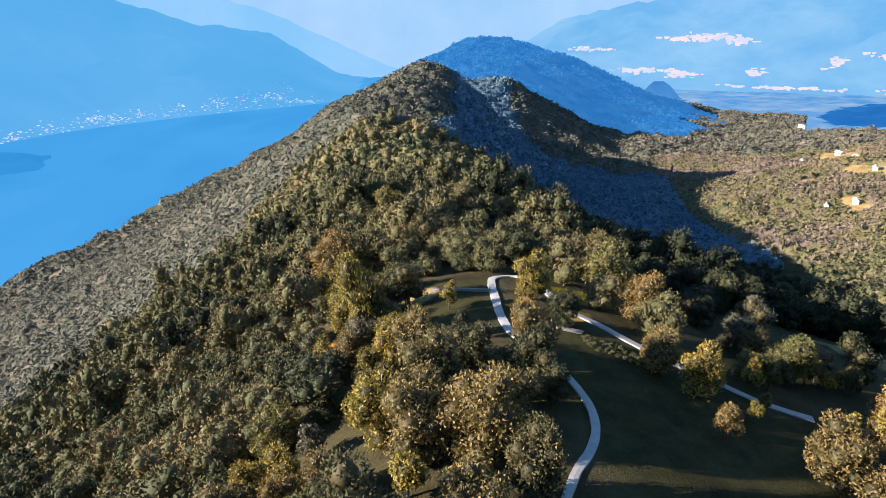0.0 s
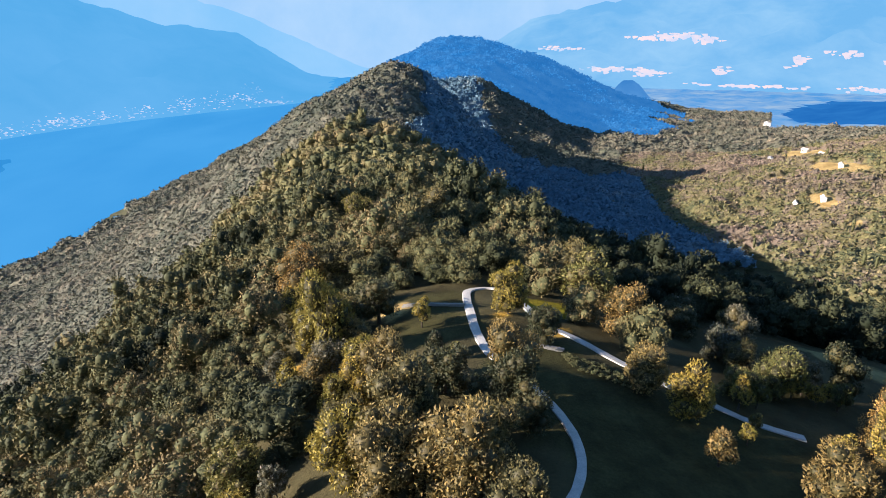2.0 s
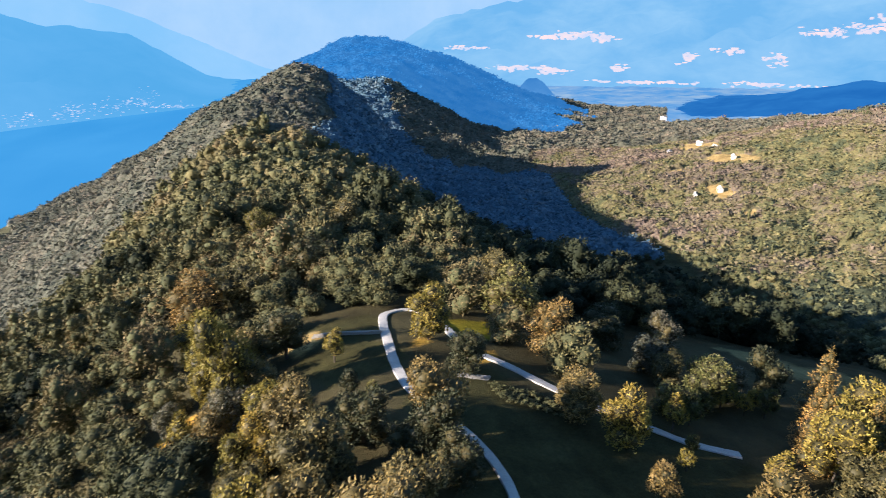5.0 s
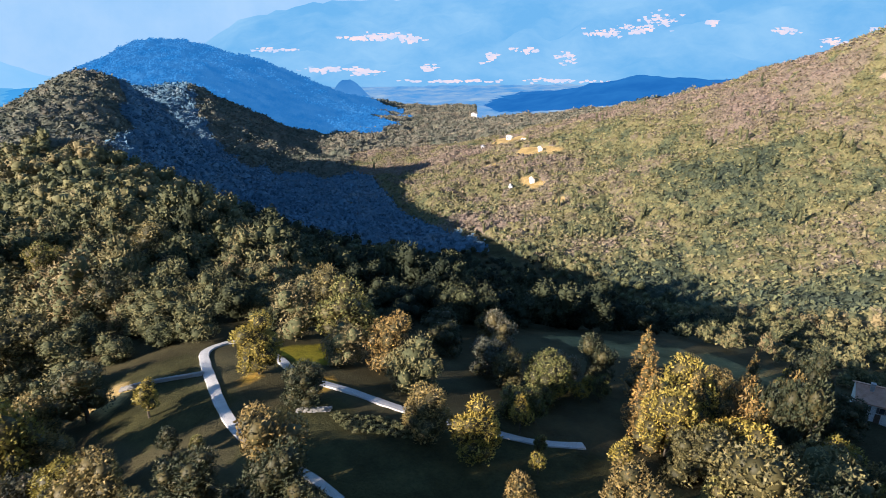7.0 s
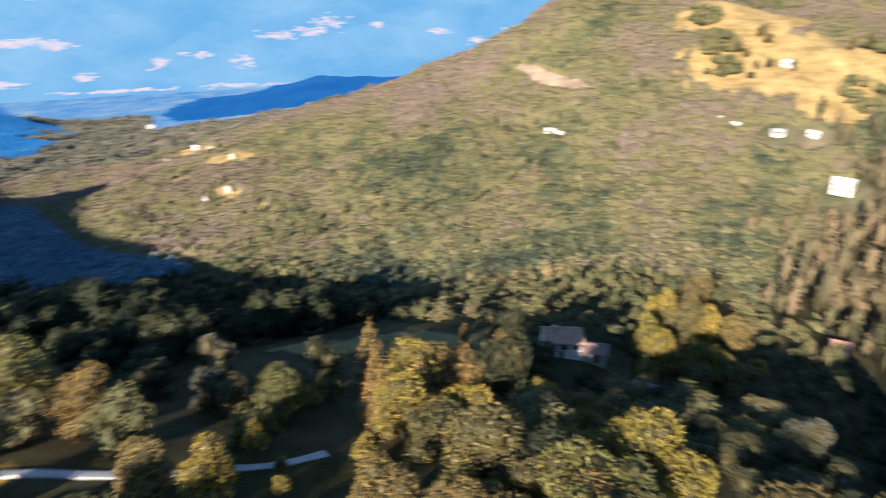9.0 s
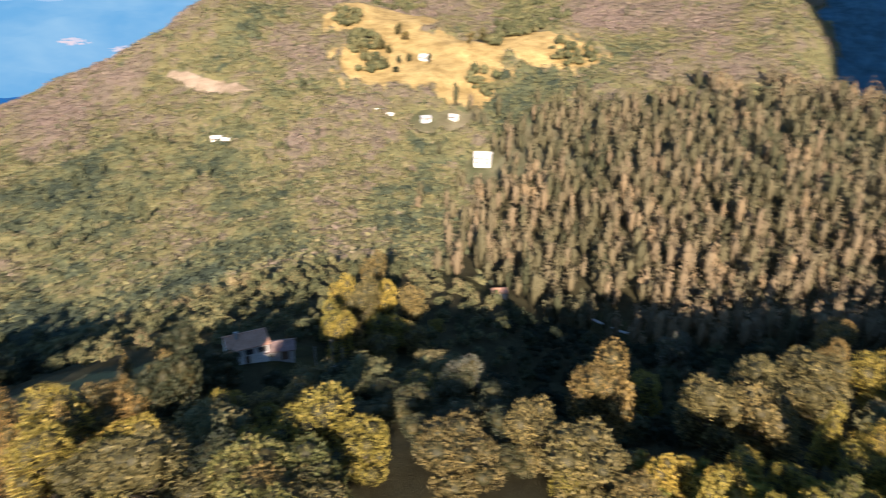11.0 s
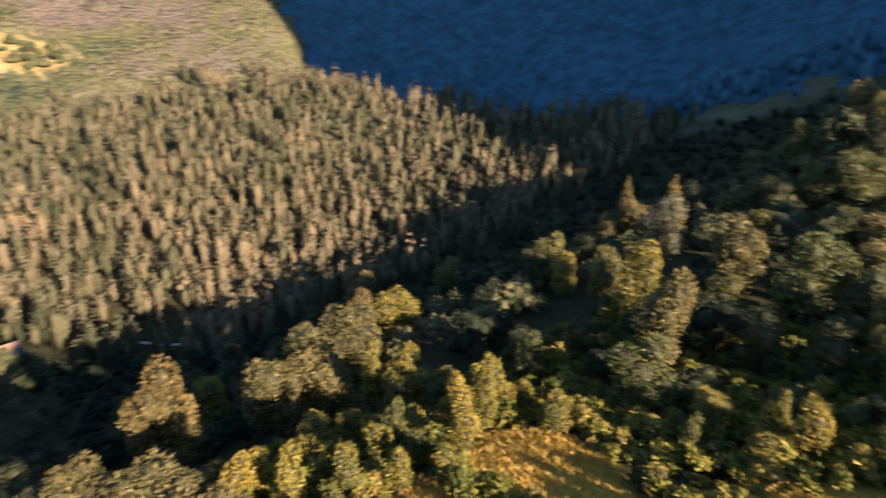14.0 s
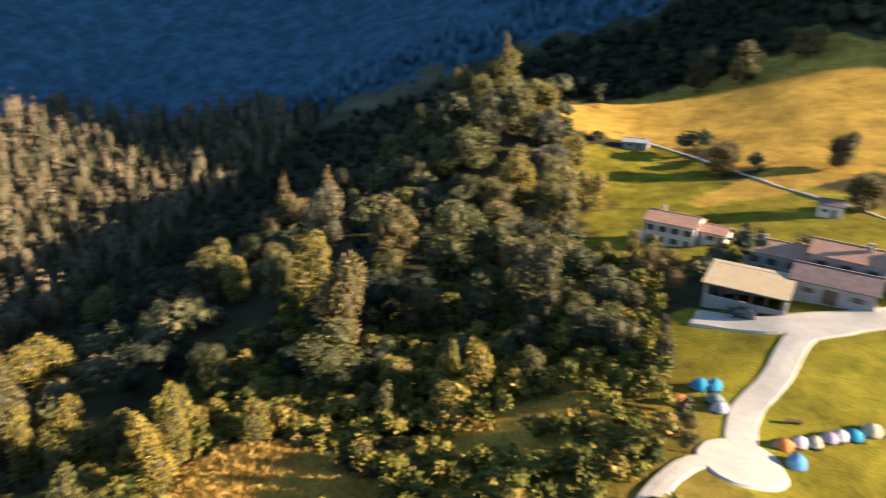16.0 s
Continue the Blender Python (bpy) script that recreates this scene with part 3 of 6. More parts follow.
def town(label, places, seed, material, ground_at, near, far_, size):
    """A far settlement: many small pale blocks, too far off to tell apart; places: heading, dip below eye height, their spread, count."""
    r = random.Random(seed)
    bm = bmesh.new()
    for head, dip, wide, high, count in places:
        for _ in range(count):
            a, e = radians(head + r.gauss(0, wide)), radians(dip + r.gauss(0, high))
            d = np.linspace(near, far_, 110)
            met = np.nonzero(ground_at(d * math.sin(a), d * math.cos(a), math.degrees(a)) >= 430 + d * math.tan(e))[0]
            if not len(met):
                continue
            d = float(d[met[0]])
            x, y = d * math.sin(a), d * math.cos(a)
            z = 430 + d * math.tan(e)
            w, h, q = size * r.uniform(0.4, 2.0), size * r.uniform(0.5, 1.1), size * r.uniform(0.5, 1.5)
            box(bm, x - w, x + w, y - q, y + q, z - 6, z + h)
    me = bpy.data.meshes.new("town")
    bm.to_mesh(me)
    bm.free()
    me.materials.append(material)
    return tagged(new("town", me), label, "town", kind="stuff")


town("pale shoreline town across the lake", [(-34.3, -9.2, 0.5, 0.25, 60), (-31.5, -8.7, 1.0, 0.3, 110), (-28, -8.4, 1.0, 0.25, 120), (-25.5, -8.3, 0.8, 0.25, 90), (-22.8, -8.1, 0.6, 0.35, 110),
                                              (-19.5, -7.8, 0.8, 0.3, 110), (-16.5, -7.7, 1.0, 0.35, 110), (-14, -7.2, 0.5, 0.4, 80), (-12, -7.8, 0.8, 0.12, 50), (-33.2, -11.6, 0.1, 0.05, 3)], 1, HAZE_TOWN, west_height, 2500, 3500, 2.7)
town("scattered pinkish settlements on the hazy plain", [(20.1, -2.8, 0.8, 0.1, 50), (22.5, -2.65, 0.9, 0.12, 60), (24.5, -2.9, 0.6, 0.14, 50), (17.0, -5.35, 1.2, 0.1, 70), (20.2, -5.6, 0.7, 0.12, 50), (12.6, -3.7, 0.9, 0.08, 40),
                                                         (31.4, -4.25, 0.35, 0.2, 30), (25.9, -5.3, 0.4, 0.15, 24), (37.6, -4.3, 0.5, 0.25, 45), (34.2, -3.8, 0.5, 0.12, 26), (40.5, -2.25, 0.7, 0.15, 50), (42.8, -1.9, 0.7, 0.2, 60),
                                                         (45.2, -1.2, 0.7, 0.3, 60), (49.0, -1.3, 0.3, 0.1, 22), (54.0, -1.9, 0.5, 0.12, 36), (57.5, -2.6, 0.7, 0.12, 40), (28.5, -6.4, 2.5, 0.05, 60), (37.0, -6.2, 2.0, 0.06, 40), (61, -1.6, 0.8, 0.15, 30)], 2, HAZE_ROOFS, plain_height, 3150, 4300, 7.5)


# ---- woods ----
def ico(sub):
    bm = bmesh.new()
    bmesh.ops.create_icosphere(bm, subdivisions=sub, radius=1)
    v = np.array([x.co[:] for x in bm.verts])
    f = np.array([[x.index for x in p.verts] for p in bm.faces])
    bm.free()
    return v, f


ICO1 = ico(1)


def leaf_sprays(r, points, normals, size, spread_):
    """Small pointed leaf sprays at points, each turned about its normal at random."""
    n = len(points)
    nn = normals + r.normal(0, spread_, (n, 3))
    nn /= np.linalg.norm(nn, axis=1)[:, None]
    t = np.cross(nn, r.normal(0, 1, (n, 3)))
    t /= np.linalg.norm(t, axis=1)[:, None] + 1e-9
    b = np.cross(nn, t)
    s = size * r.uniform(0.55, 1.3, (n, 1))
    v = np.stack([points - t * s - b * s * 0.75, points + t * s * 1.2, points - t * s + b * s * 0.75], 1)
    return v.reshape(-1, 3), np.arange(3 * n).reshape(-1, 3)


def leaf_tufts(r, points, ways, size):
    """Narrow tufts of leaves that point outwards along their ways, and a little up."""
    n = len(points)
    d = ways / (np.linalg.norm(ways, axis=1)[:, None] + 1e-9) + np.array([0, 0, 0.35]) + r.normal(0, 0.4, (n, 3))
    d /= np.linalg.norm(d, axis=1)[:, None]
    t = np.cross(d, r.normal(0, 1, (n, 3)))
    t /= np.linalg.norm(t, axis=1)[:, None] + 1e-9
    s = size * r.uniform(0.6, 1.3, (n, 1))
    v = np.stack([points - d * s * 0.8 - t * s * 0.55, points + d * s * 1.5, points - d * s * 0.8 + t * s * 0.55], 1)
    return v.reshape(-1, 3), np.arange(3 * n).reshape(-1, 3)


def triangles(parts):
    """Joins (verts, faces) pairs, quads split into triangles."""
    vs, fs, at = [], [], 0
    for v, f in parts:
        if f.shape[1] == 4:
            f = np.concatenate([f[:, [0, 1, 2]], f[:, [0, 2, 3]]])
        vs.append(v)
        fs.append(f + at)
        at += len(v)
    return np.concatenate(vs), np.concatenate(fs)


def crown_mesh(seed, tall, lobes, leaves, size, conic=False, cores=False):
    """A broad crown one unit wide and tall units high over z = 0, of leafy lobes; conic for larches."""
    r = np.random.RandomState(seed)
    parts, pts, nrm, cs = [], [], [], []
    for k in range(lobes):
        f = (k + 0.5) / lobes
        if conic:
            z = tall * (0.04 + 0.92 * f)
            rad = 0.42 * (1 - f) ** 0.8 + 0.04
            a = k * 2.4 + r.uniform(-0.4, 0.4)
            c = np.array([math.cos(a) * rad * 0.45, math.sin(a) * rad * 0.45, z])
            e = np.array([rad * 0.85, rad * 0.85, tall / lobes * 1.6])
        else:
            a = k * 2.4 + r.uniform(-0.5, 0.5)
            z = tall * r.uniform(0.14, 0.82) if k else tall * 0.55
            out = 0.30 * math.sqrt(max(0.05, 1 - ((z / tall - 0.45) / 0.6) ** 2)) * r.uniform(0.6, 1.1) if k else 0
            c = np.array([math.cos(a) * out, math.sin(a) * out, z])
            e = np.array([1, 1, r.uniform(0.75, 1.0)]) * (0.32 if not k else r.uniform(0.15, 0.25)) * np.array([1, 1, min(1.5, tall)])
        cs.append((c, e))
    for c, e in cs:
        v, f = ICO1
        parts.append((v * e * 0.72 * (1 + r.uniform(-0.12, 0.12, (len(v), 1))) + c, f))
        n = int(leaves * (e[0] * e[2]) / sum(q[0] * q[2] for _, q in cs))
        d = r.normal(0, 1, (n, 3))
        d[:, 2] = np.abs(d[:, 2]) * 0.95 - 0.35
        d /= np.linalg.norm(d, axis=1)[:, None]
        pts.append(c + d * e * r.uniform(0.8, 1.14, (n, 1)))
        nrm.append(d / e * e.min())
    pts, nrm = np.concatenate(pts), np.concatenate(nrm)
    keep = np.ones(len(pts), bool)
    for c, e in cs:
        keep &= (((pts - c) / e) ** 2).sum(1) > 0.5
    pts, nrm = pts[keep], nrm[keep]
    half = r.uniform(0, 1, len(pts)) < 0.45
    parts.append(triangles([leaf_tufts(r, pts[half], nrm[half], size * 1.1), leaf_sprays(r, pts[~half], nrm[~half], size, 0.7)]))
    if cores:
        return (*triangles(parts), sum(len(f) for _, f in parts[:-1]))
    return triangles(parts)


def trunk_bm(height_, width, r):
    """A tapered trunk with a few rising limbs."""
    bm = bmesh.new()

    def limb(base, tip, r0, r1):
        base, tip = Vector(base), Vector(tip)
        m = Matrix.Translation((base + tip) / 2) @ (tip - base).to_track_quat("Z", "Y").to_matrix().to_4x4()
        bmesh.ops.create_cone(bm, cap_ends=True, segments=7, radius1=r0, radius2=r1, depth=(tip - base).length, matrix=m)

    limb((0, 0, -0.6), (0.1, 0.05, height_ * 0.55), 0.045 * width, 0.028 * width)
    for k in range(5):
        a = k * 1.3 + r.uniform(-0.3, 0.3)
        z = height_ * (0.28 + 0.06 * k)
        limb((0.06, 0.03, z), (math.cos(a) * width * 0.28, math.sin(a) * width * 0.28, z + height_ * 0.25), 0.022 * width, 0.008 * width)
    return bm


TREE_WORDS = {
    "green": "broadleaf tree with dense green autumn leaves", "olive": "broadleaf tree with olive and fawn leaves",
    "yellow": "tree with golden yellow autumn leaves", "brown": "tree with rusty brown autumn leaves",
    "dark": "dark green leafy tree in dense woodland", "sage": "pale grey-green leafy tree", "conifer": "tall pointed larch with amber needles",
}
MADE = {}
TREES = []


def tree(kind, x, y, width, seed, small=False, sink=0.0, tall_by=1.0):
    """Plants a tree of that kind; the first of a shape is built, the others are copies of it."""
    r = random.Random(seed)
    shape = r.randrange(3)
    key = (kind, shape, small)
    m = pose(x, y, h1(x, y) - sink, 0, 0, r.uniform(0, 360)) @ Matrix.Diagonal((width / 8, width / 8, width / 8 * r.uniform(0.9, 1.2) * tall_by, 1))
    if key not in MADE:
        root = new("tree", None)
        tagged(root, TREE_WORDS[kind], "tree", "trees on the hillside")
        conic = kind == "conifer"
        tall = 2.1 if conic else (1.1, 1.3, 0.95)[shape] * (1.3 if small else 1.0)
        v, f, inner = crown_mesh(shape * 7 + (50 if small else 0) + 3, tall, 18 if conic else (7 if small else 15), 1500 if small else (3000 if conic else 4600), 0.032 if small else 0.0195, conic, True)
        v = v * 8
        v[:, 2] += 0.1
        crown = new("crown", mesh_of("crown", v, f, [LEAVES[kind], INNER_SHADE]))
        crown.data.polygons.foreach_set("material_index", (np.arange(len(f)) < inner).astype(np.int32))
        crown.parent = root
        rr = random.Random(shape)
        part("trunk", trunk_bm(8 * tall * 0.8, 8, rr), BARK, root)
        MADE[key] = root
        root.matrix_basis = m
    else:
        root = copy_thing(MADE[key], m)
        root.scale = m.to_scale()
    TREES.append((x, y, width))
    return root


KINDS = {"o": "olive", "y": "yellow", "b": "brown", "s": "sage", "d": "dark", "g": "green", "c": "conifer"}


def grove(rows, seed, tall_by=1.0):
    """Trees from text: kind x y width, and for slender or squat ones how tall for their width, ..."""
    for k, word in enumerate(rows.split(",")):
        kind, x, y, w, *tall = word.split()
        x, y, w = float(x), float(y), float(w)
        w *= 1.15 if tall else 1.0
        tree(KINDS[kind], x, y, min(w, 15.0), seed + k, w < 5.2, 0.0, float(tall[0]) if tall else tall_by)


# by the track and the bend
grove("o 5 59 8.9, o 9 51 6.8, y -4 54 4.9, b -13 57 6.4, s -17 67 4.4, o -1 74 8.4, y -8 82 6.0, s -14 95 7.7, b -10 100 7.0, y -5 91 5.6, o -17 145 12.6, d -7 113 8.9, d -2 157 13.4, g -17 191 10.7, o 6 185 12.1, b -27 142 12.4, y 17 110 7.8, b 13 80 8.6, d 9 75 6.6, g 35 120 12.8", 300)
grove("o 35 139 10.7, b 38 108 8.6, d 21 98 6.8, d 56 124 8.6, s 56 106 7.1, b 69 126 7.1, o 34 86 7.9, y 38 79 7.4, g 50 88 6.4, g 59 92 7.6, s 69 101 7.3, g 67 95 2.6, g 70 92 3.9, b 37 68 4.8, g 47 78 2.2, b 47 60 8.6, y 1 106 4.2, g 6 92 2.2, d 3 94 3.4", 320)
# above the farmhouse in the valley
grove("y 150 62 8 1.3, y 158 52 9 1.3, o 165 58 9 1.3, y 172 66 8 1.3, o 150 50 8 1.2, y 180 56 9 1.3, y 142 58 7 1.3, o 188 48 9 1.2, b 196 62 9 1.2", 385)
# tall trees added west of the farmhouse to shade its roof
grove("d 85 70 8 1.7, d 88 68 7 1.7, b 82 73 8 1.6, b 90 72.5 6 1.7", 390)
grove("d 109 80 8, d 106 75.5 7.5, d 103 71 6", 395, 1.45)
grove("y 72 77 10.5, y 67 74 9, c 97 83 6.2, c 82 94 7.3, b 96 78 6.9, b 97 90 6.5, y 96 65 7.2, y 115 87 4.6, d 114 82 8.7, o 66 68 9.8, y 55 71 4.4, y 44 74 2.6, s 66 118 6.9, d 53 117 7.6, d 75 99 7.7, g 63 99 6.9", 400)
# the near edge of the eastern slope, its saplings and the trees above the shaded ravine
grove("b 223.7 -98.1 10.3 1.33, o 127.2 -43.8 13.8 1.17, o 131.0 -58.9 8.7 1.17, o 122.9 -31.1 10.9 1.25, o 109.5 -19.6 11.7 1.08, y 140.5 -14.5 9.5 1.25, s 176.7 -30.8 9.5 0.96, b 136.2 -2.9 11.7 1.17, o 71.6 7.1 9.7 1.00, o 78.5 13.1 7.0 1.33, b 70.7 22.6 9.1 0.96, y 72.8 -1.3 4.2 1.42, y 80.8 -14.6 3.7 1.17, y 81.3 -24.3 2.5 1.50, y 94.5 -38.0 5.8 1.50, y 98.3 -33.9 4.0 1.67, y 91.1 -23.8 2.8 1.42, y 89.8 -43.2 4.8 1.00, d 87.7 -60.9 6.3 1.08", 500)
grove("d 120.6 -98.5 11.7 1.00, d 214.8 -129.3 13.6 0.96, y 74.4 -35.3 3.2 1.67, y 73.4 -38.7 4.7 1.50, y 75.0 -48.3 3.3 1.25, y 84.4 51.3 6.3 0.96, o 95.5 50.4 8.7 0.96, y 161.8 50.1 9.9 0.96, y 159.5 63.9 6.8 1.17, b 149.5 58.2 9.0 0.96, o 164.4 44.3 8.7 0.96, s 98.4 24.3 6.1 0.96, y 72.0 34.6 6.7 0.96, d 217.0 -74.9 8.8 0.96, d 116.8 -77.1 7.5 1.00, b 197.4 -17.6 4.8 1.08, y 63.8 -44.7 3.6 1.00, g 71.1 -58.8 3.3 1.08, y 182.2 39.9 4.9 1.00", 519)
grove("b 131.5 -49.5 6.5 1.5, y 74 41 9.9, y 88 80 8.6, b 97 74 8.4, o 96 58 7.9, o 100 84 6.8, d 115 75 8.8, b 106 0 11.1 1.3, y 95 -105 8.3 1.3, c 110 -138 9 1.0", 538)
# big sunlit crowns at the brink, and the saplings before them
grove("o 109.9 -28.0 14.9 1.00, o 122.2 -42.3 15.9 0.96, o 117.9 -25.9 8.6 1.08, y 128.4 -58.4 11.0 0.96, b 209.2 -91.8 11.5 1.17, y 92.2 -37.6 8.5 1.08, y 98.1 -33.4 4.5 1.58, y 80.5 -23.9 3.7 1.25, y 85.9 -22.3 4.6 1.17, y 76.3 -28.9 4.6 1.17, y 89.1 -18.0 6.0 1.00, g 85.4 -38.7 4.0 1.33, y 75.9 -39.5 4.2 1.33", 560)
# saplings on the brink above the dry patch
grove("y 68 -6 4 1.5, y 70 -14 3.6 1.6, g 66 -12 3.6 1.5, y 72 -20 4 1.6, g 69 -24 3.4 1.4, y 64 -18 3.2 1.4, y 74 -4 4 1.5, o 66 2 6 1.1, y 71 9 5 1.3, g 62 -8 3 1.3, y 67 -30 3.2 1.3, y 77 -10 4 1.5, g 75 -24 4.2 1.5, y 60 -22 3 1.3", 580)
# saplings round the dry patch
grove("y 79.2 -29.8 3.9 1.00, y 66.5 -30.3 4.3 1.25, y 74.4 -35.1 4.0 1.50, g 86.6 -42.4 3.7 1.42, b 45.7 -42.7 3.2 0.96, y 75.6 -42.8 4.3 1.58, y 74.8 -45.3 3.5 1.42, y 73.6 -47.7 3.6 1.25, y 65.5 -47.7 5.1 0.96, y 63.0 -52.0 3.1 0.96, g 48.8 -55.2 2.9 1.25, g 46.4 -56.9 2.5 1.00, g 83.1 -57.6 5.5 1.58, g 53.6 -60.2 2.7 1.08, y 42.2 -61.3 2.5 1.92, g 62.7 -62.1 10.2 1.00, y 36.8 -62.4 4.4 1.58, y 42.0 -64.9 3.0 2.08, y 52.6 -66.7 5.6 1.00", 600)
# the wooded slope below the hamlet
grove("d 83.1 -72.7 6.6 1.25, g 35.8 -72.9 3.6 1.25, d 18.6 -74.6 5.7 0.96, o 67.7 -75.2 9.3 1.50, d 33.2 -75.6 5.4 1.00, d 23.9 -78.4 6.9 0.96, g 26.5 -83.7 5.5 0.96, d 55.5 -86.0 7.5 1.17, d 44.7 -86.6 7.1 1.17, o 34.8 -88.1 8.7 1.42, g 39.3 -92.2 6.2 1.33, y 85.8 -92.4 8.7 1.33, g 97.2 -95.1 7.9 1.42, y 111.3 -96.8 6.3 1.25, g 118.9 -99.3 8.0 1.33, g 71.7 -100.4 7.5 1.17, o 44.0 -104.1 6.8 1.17, g 59.0 -110.1 13.5 1.08, g 179.2 -110.6 9.4 1.08", 619)
# tall trees up to the crest
grove("d 118.8 -112.9 7.7 1.33, d 43.3 -116.6 8.5 1.25, o 79.2 -120.0 12.5 1.17, s 101.2 -121.6 10.6 1.25, o 55.1 -129.6 10.2 1.17, g 219.3 -133.5 13.6 1.08, g 43.3 -140.0 11.0 1.17, b 134 -141 7.5 1.5, b 127 -146 10.5 1.3, c 133 -148 9.0 1.15, g 91.7 -151.7 8.5 1.25, g 71.6 -152.6 8.0 1.17, s 85.9 -153.5 6.8 1.08, y 38.9 -159.4 10.5 0.96, y 59.6 -162.3 11.3 1.00, d 119.5 -165.1 9.6 1.33, d 95.5 -167.2 9.0 1.33, g 88.8 -173.5 10.8 1.17, g 78.9 -176.2 14.1 1.08", 638)
# the crest
grove("s 54.2 -177.2 11.8 0.96, d 78.8 -185.5 10.9 1.33, y 49.6 -185.6 10.3 1.00, g 69.8 -194.8 12.9 1.08, g 105.9 -197.9 8.1 1.50, g 119.8 -198.7 8.5 1.50, g 89.1 -213.6 8.2 1.67, y 67.2 -213.9 15.5 1.08, o 101 -226 9.0 1.6, y 86.1 -229.5 12.8 1.08, c 86 -232 8.0 1.2", 657)
# round the hamlet and its meadows
grove("o -1 -278 25.0, o -24 -293 18.3, d 16 -279 21.1, s 60 -195 11.5, b 4 -190 10.1, b -26 -192 8.9, b -26 -157 9.3, b 12 -95 4.0, o 17 -106 6.6, o 8 -52 2.8, o 12 -71 3.5, g 21 -84 5.7, o 40 -103 10.4, o 34 -111 8.4, y 41 -59 5.7, y 38 -66 5.2, y 52 -65 5.5, g 30 -68 4.3, d 23 -76 5.3, o 18 -89 4.8", 700)
grove("o 46 -171 10.2, o 63 -154 11.5", 720)
# low dark trees added on the brow to darken its bare lit ground
grove("d 88 31 6.5 0.7, d 95 25.5 6.5 0.7, d 83 24 6 0.7, d 82 17 6 0.7, d 76 16 5 0.7, d 90 19 6 0.7, d 77 28 5.5 0.7, d 85 37 6 0.7, d 92 36 6 0.7, g 99 32 6 0.8, d 98 19 6 0.7, d 78 9 5 0.7", 1010)
grove("c 69 81 6.5, c 73 78 7.2, c 77 82 6.8, c 80 78 7, c 84 76 6, c 71 74 6.4, c 76 74 6.2, y 75 77 9, y 80 73 8, y 73 71 7, c 88 79 5.6, c 91 77 5, c 66 77 5.6, y 86 71 8, y 92 73 7, o 84 66 8", 900, 0.9)
# bushes in the dry meadow of the far slope
grove("d 560 110 6, d 556 118 5, o 575 130 7, o 582 138 8, o 548 128 7, d 540 118 6, o 600 120 9, o 612 128 8, d 556 92 5, o 590 60 8, o 598 50 9, d 606 44 9, o 560 150 8, o 548 142 8", 950)
# beside the lower track
grove("d 12.4 75 7, d 14 70.5 6.5, o 3 48 8, o 8 66 8, d 4 82 8", 980)
# golden trees on the sunny shoulder
grove("y -14.6 98.5 7.5 1.75, y -17.5 104 6 1.5, y -8 90 7.5, o -5 84 8, y -18 108 9, y -24 128 10, b -16 92 7, y -11 82 6, y -21 96 5, s -24 100 5, o -2 72 9, o 4 60 9.5, y -20 118 8, o -14 112 8", 985)
# shrubs and trees beside the terrace field
grove("y 60 92 4, g 56 90 4, y 63 94 4.5, y 66 92 3, g 52 86 4, y 48 84 4, o 57 101 6, o 58 108 6, y 74 67 8.5, o 80 69 8, y 69 68 7, g 66 96 3.4, y 70 95 3, y 72 94 2.6", 990)
# shrubs along the lawn's edge and below the farmhouse
grove("d 12.5 -79 3, g 11.8 -75 2.6, o 11 -71.5 2.4, d 8.8 -59 3, g 8.2 -56 2.6, y 16 -112 4.6, g 20 -107 5, y 13 -107 4.2, o 23 -100 5, y 26 -112 4.6, g 18 -119 4.4, y 22 -122 4", 1080)



def in_any(x, y, ways):
    """Whether arrays of places lie within a width of a broken line; ways: (points, width)."""
    out = np.zeros(len(x), bool)
    for points, w in ways:
        for (ax, ay), (bx, by) in zip(points, points[1:]):
            dx, dy = bx - ax, by - ay
            t = np.clip(((x - ax) * dx + (y - ay) * dy) / (dx * dx + dy * dy), 0, 1)
            out |= np.hypot(x - ax - t * dx, y - ay - t * dy) < w
    return out


TRACK_A = [(9, 44), (12, 50), (14.5, 55.6), (17.1, 60.1), (18.9, 65), (19.3, 71), (18.2, 77.5), (14.5, 86), (11.3, 94), (10.2, 102), (10.0, 110), (10.0, 118), (10.6, 123.5), (13, 126), (16, 126.4), (19, 122), (21, 114), (22.5, 107), (25.3, 103.5), (29.4, 98.7), (34.2, 92.8), (39.2, 88.3), (44.3, 84.2), (48.8, 81), (55.4, 78.6)]
LANE = [(-40, -97), (-18.3, -90.6), (-11.5, -87.2), (-6.3, -83.5), (-2.6, -73), (1.2, -64.5), (2.2, -56)]
LOOP = [(12.6, -38.5), (11.2, -42.3), (9.9, -45.7), (8.6, -48.3), (7.2, -50.2), (5.6, -51.4)]
CLEAR = [(TRACK_A, 3.4), (LANE, 5)]
HOUSES = [(424, 37), (412, 34), (129, 76), (9, -137), (0, -95), (-14, -100), (32, -214), (-19, -155), (126, 62), (122, 50), (433, 39), (565, 97), (475, 84), (478, 64), (399, 684), (-12, -108)]


def scatter(n, area, gap, seed):
    """Even random places over (x0, x1, y0, y1), on a jittered grid."""
    x0, x1, y0, y1 = area
    r = np.random.RandomState(seed)
    gx, gy = np.meshgrid(np.arange(x0, x1, gap), np.arange(y0, y1, gap))
    x, y = gx.ravel() + r.uniform(-0.45, 0.45, gx.size) * gap, gy.ravel() + r.uniform(-0.45, 0.45, gx.size) * gap
    return x, y, r


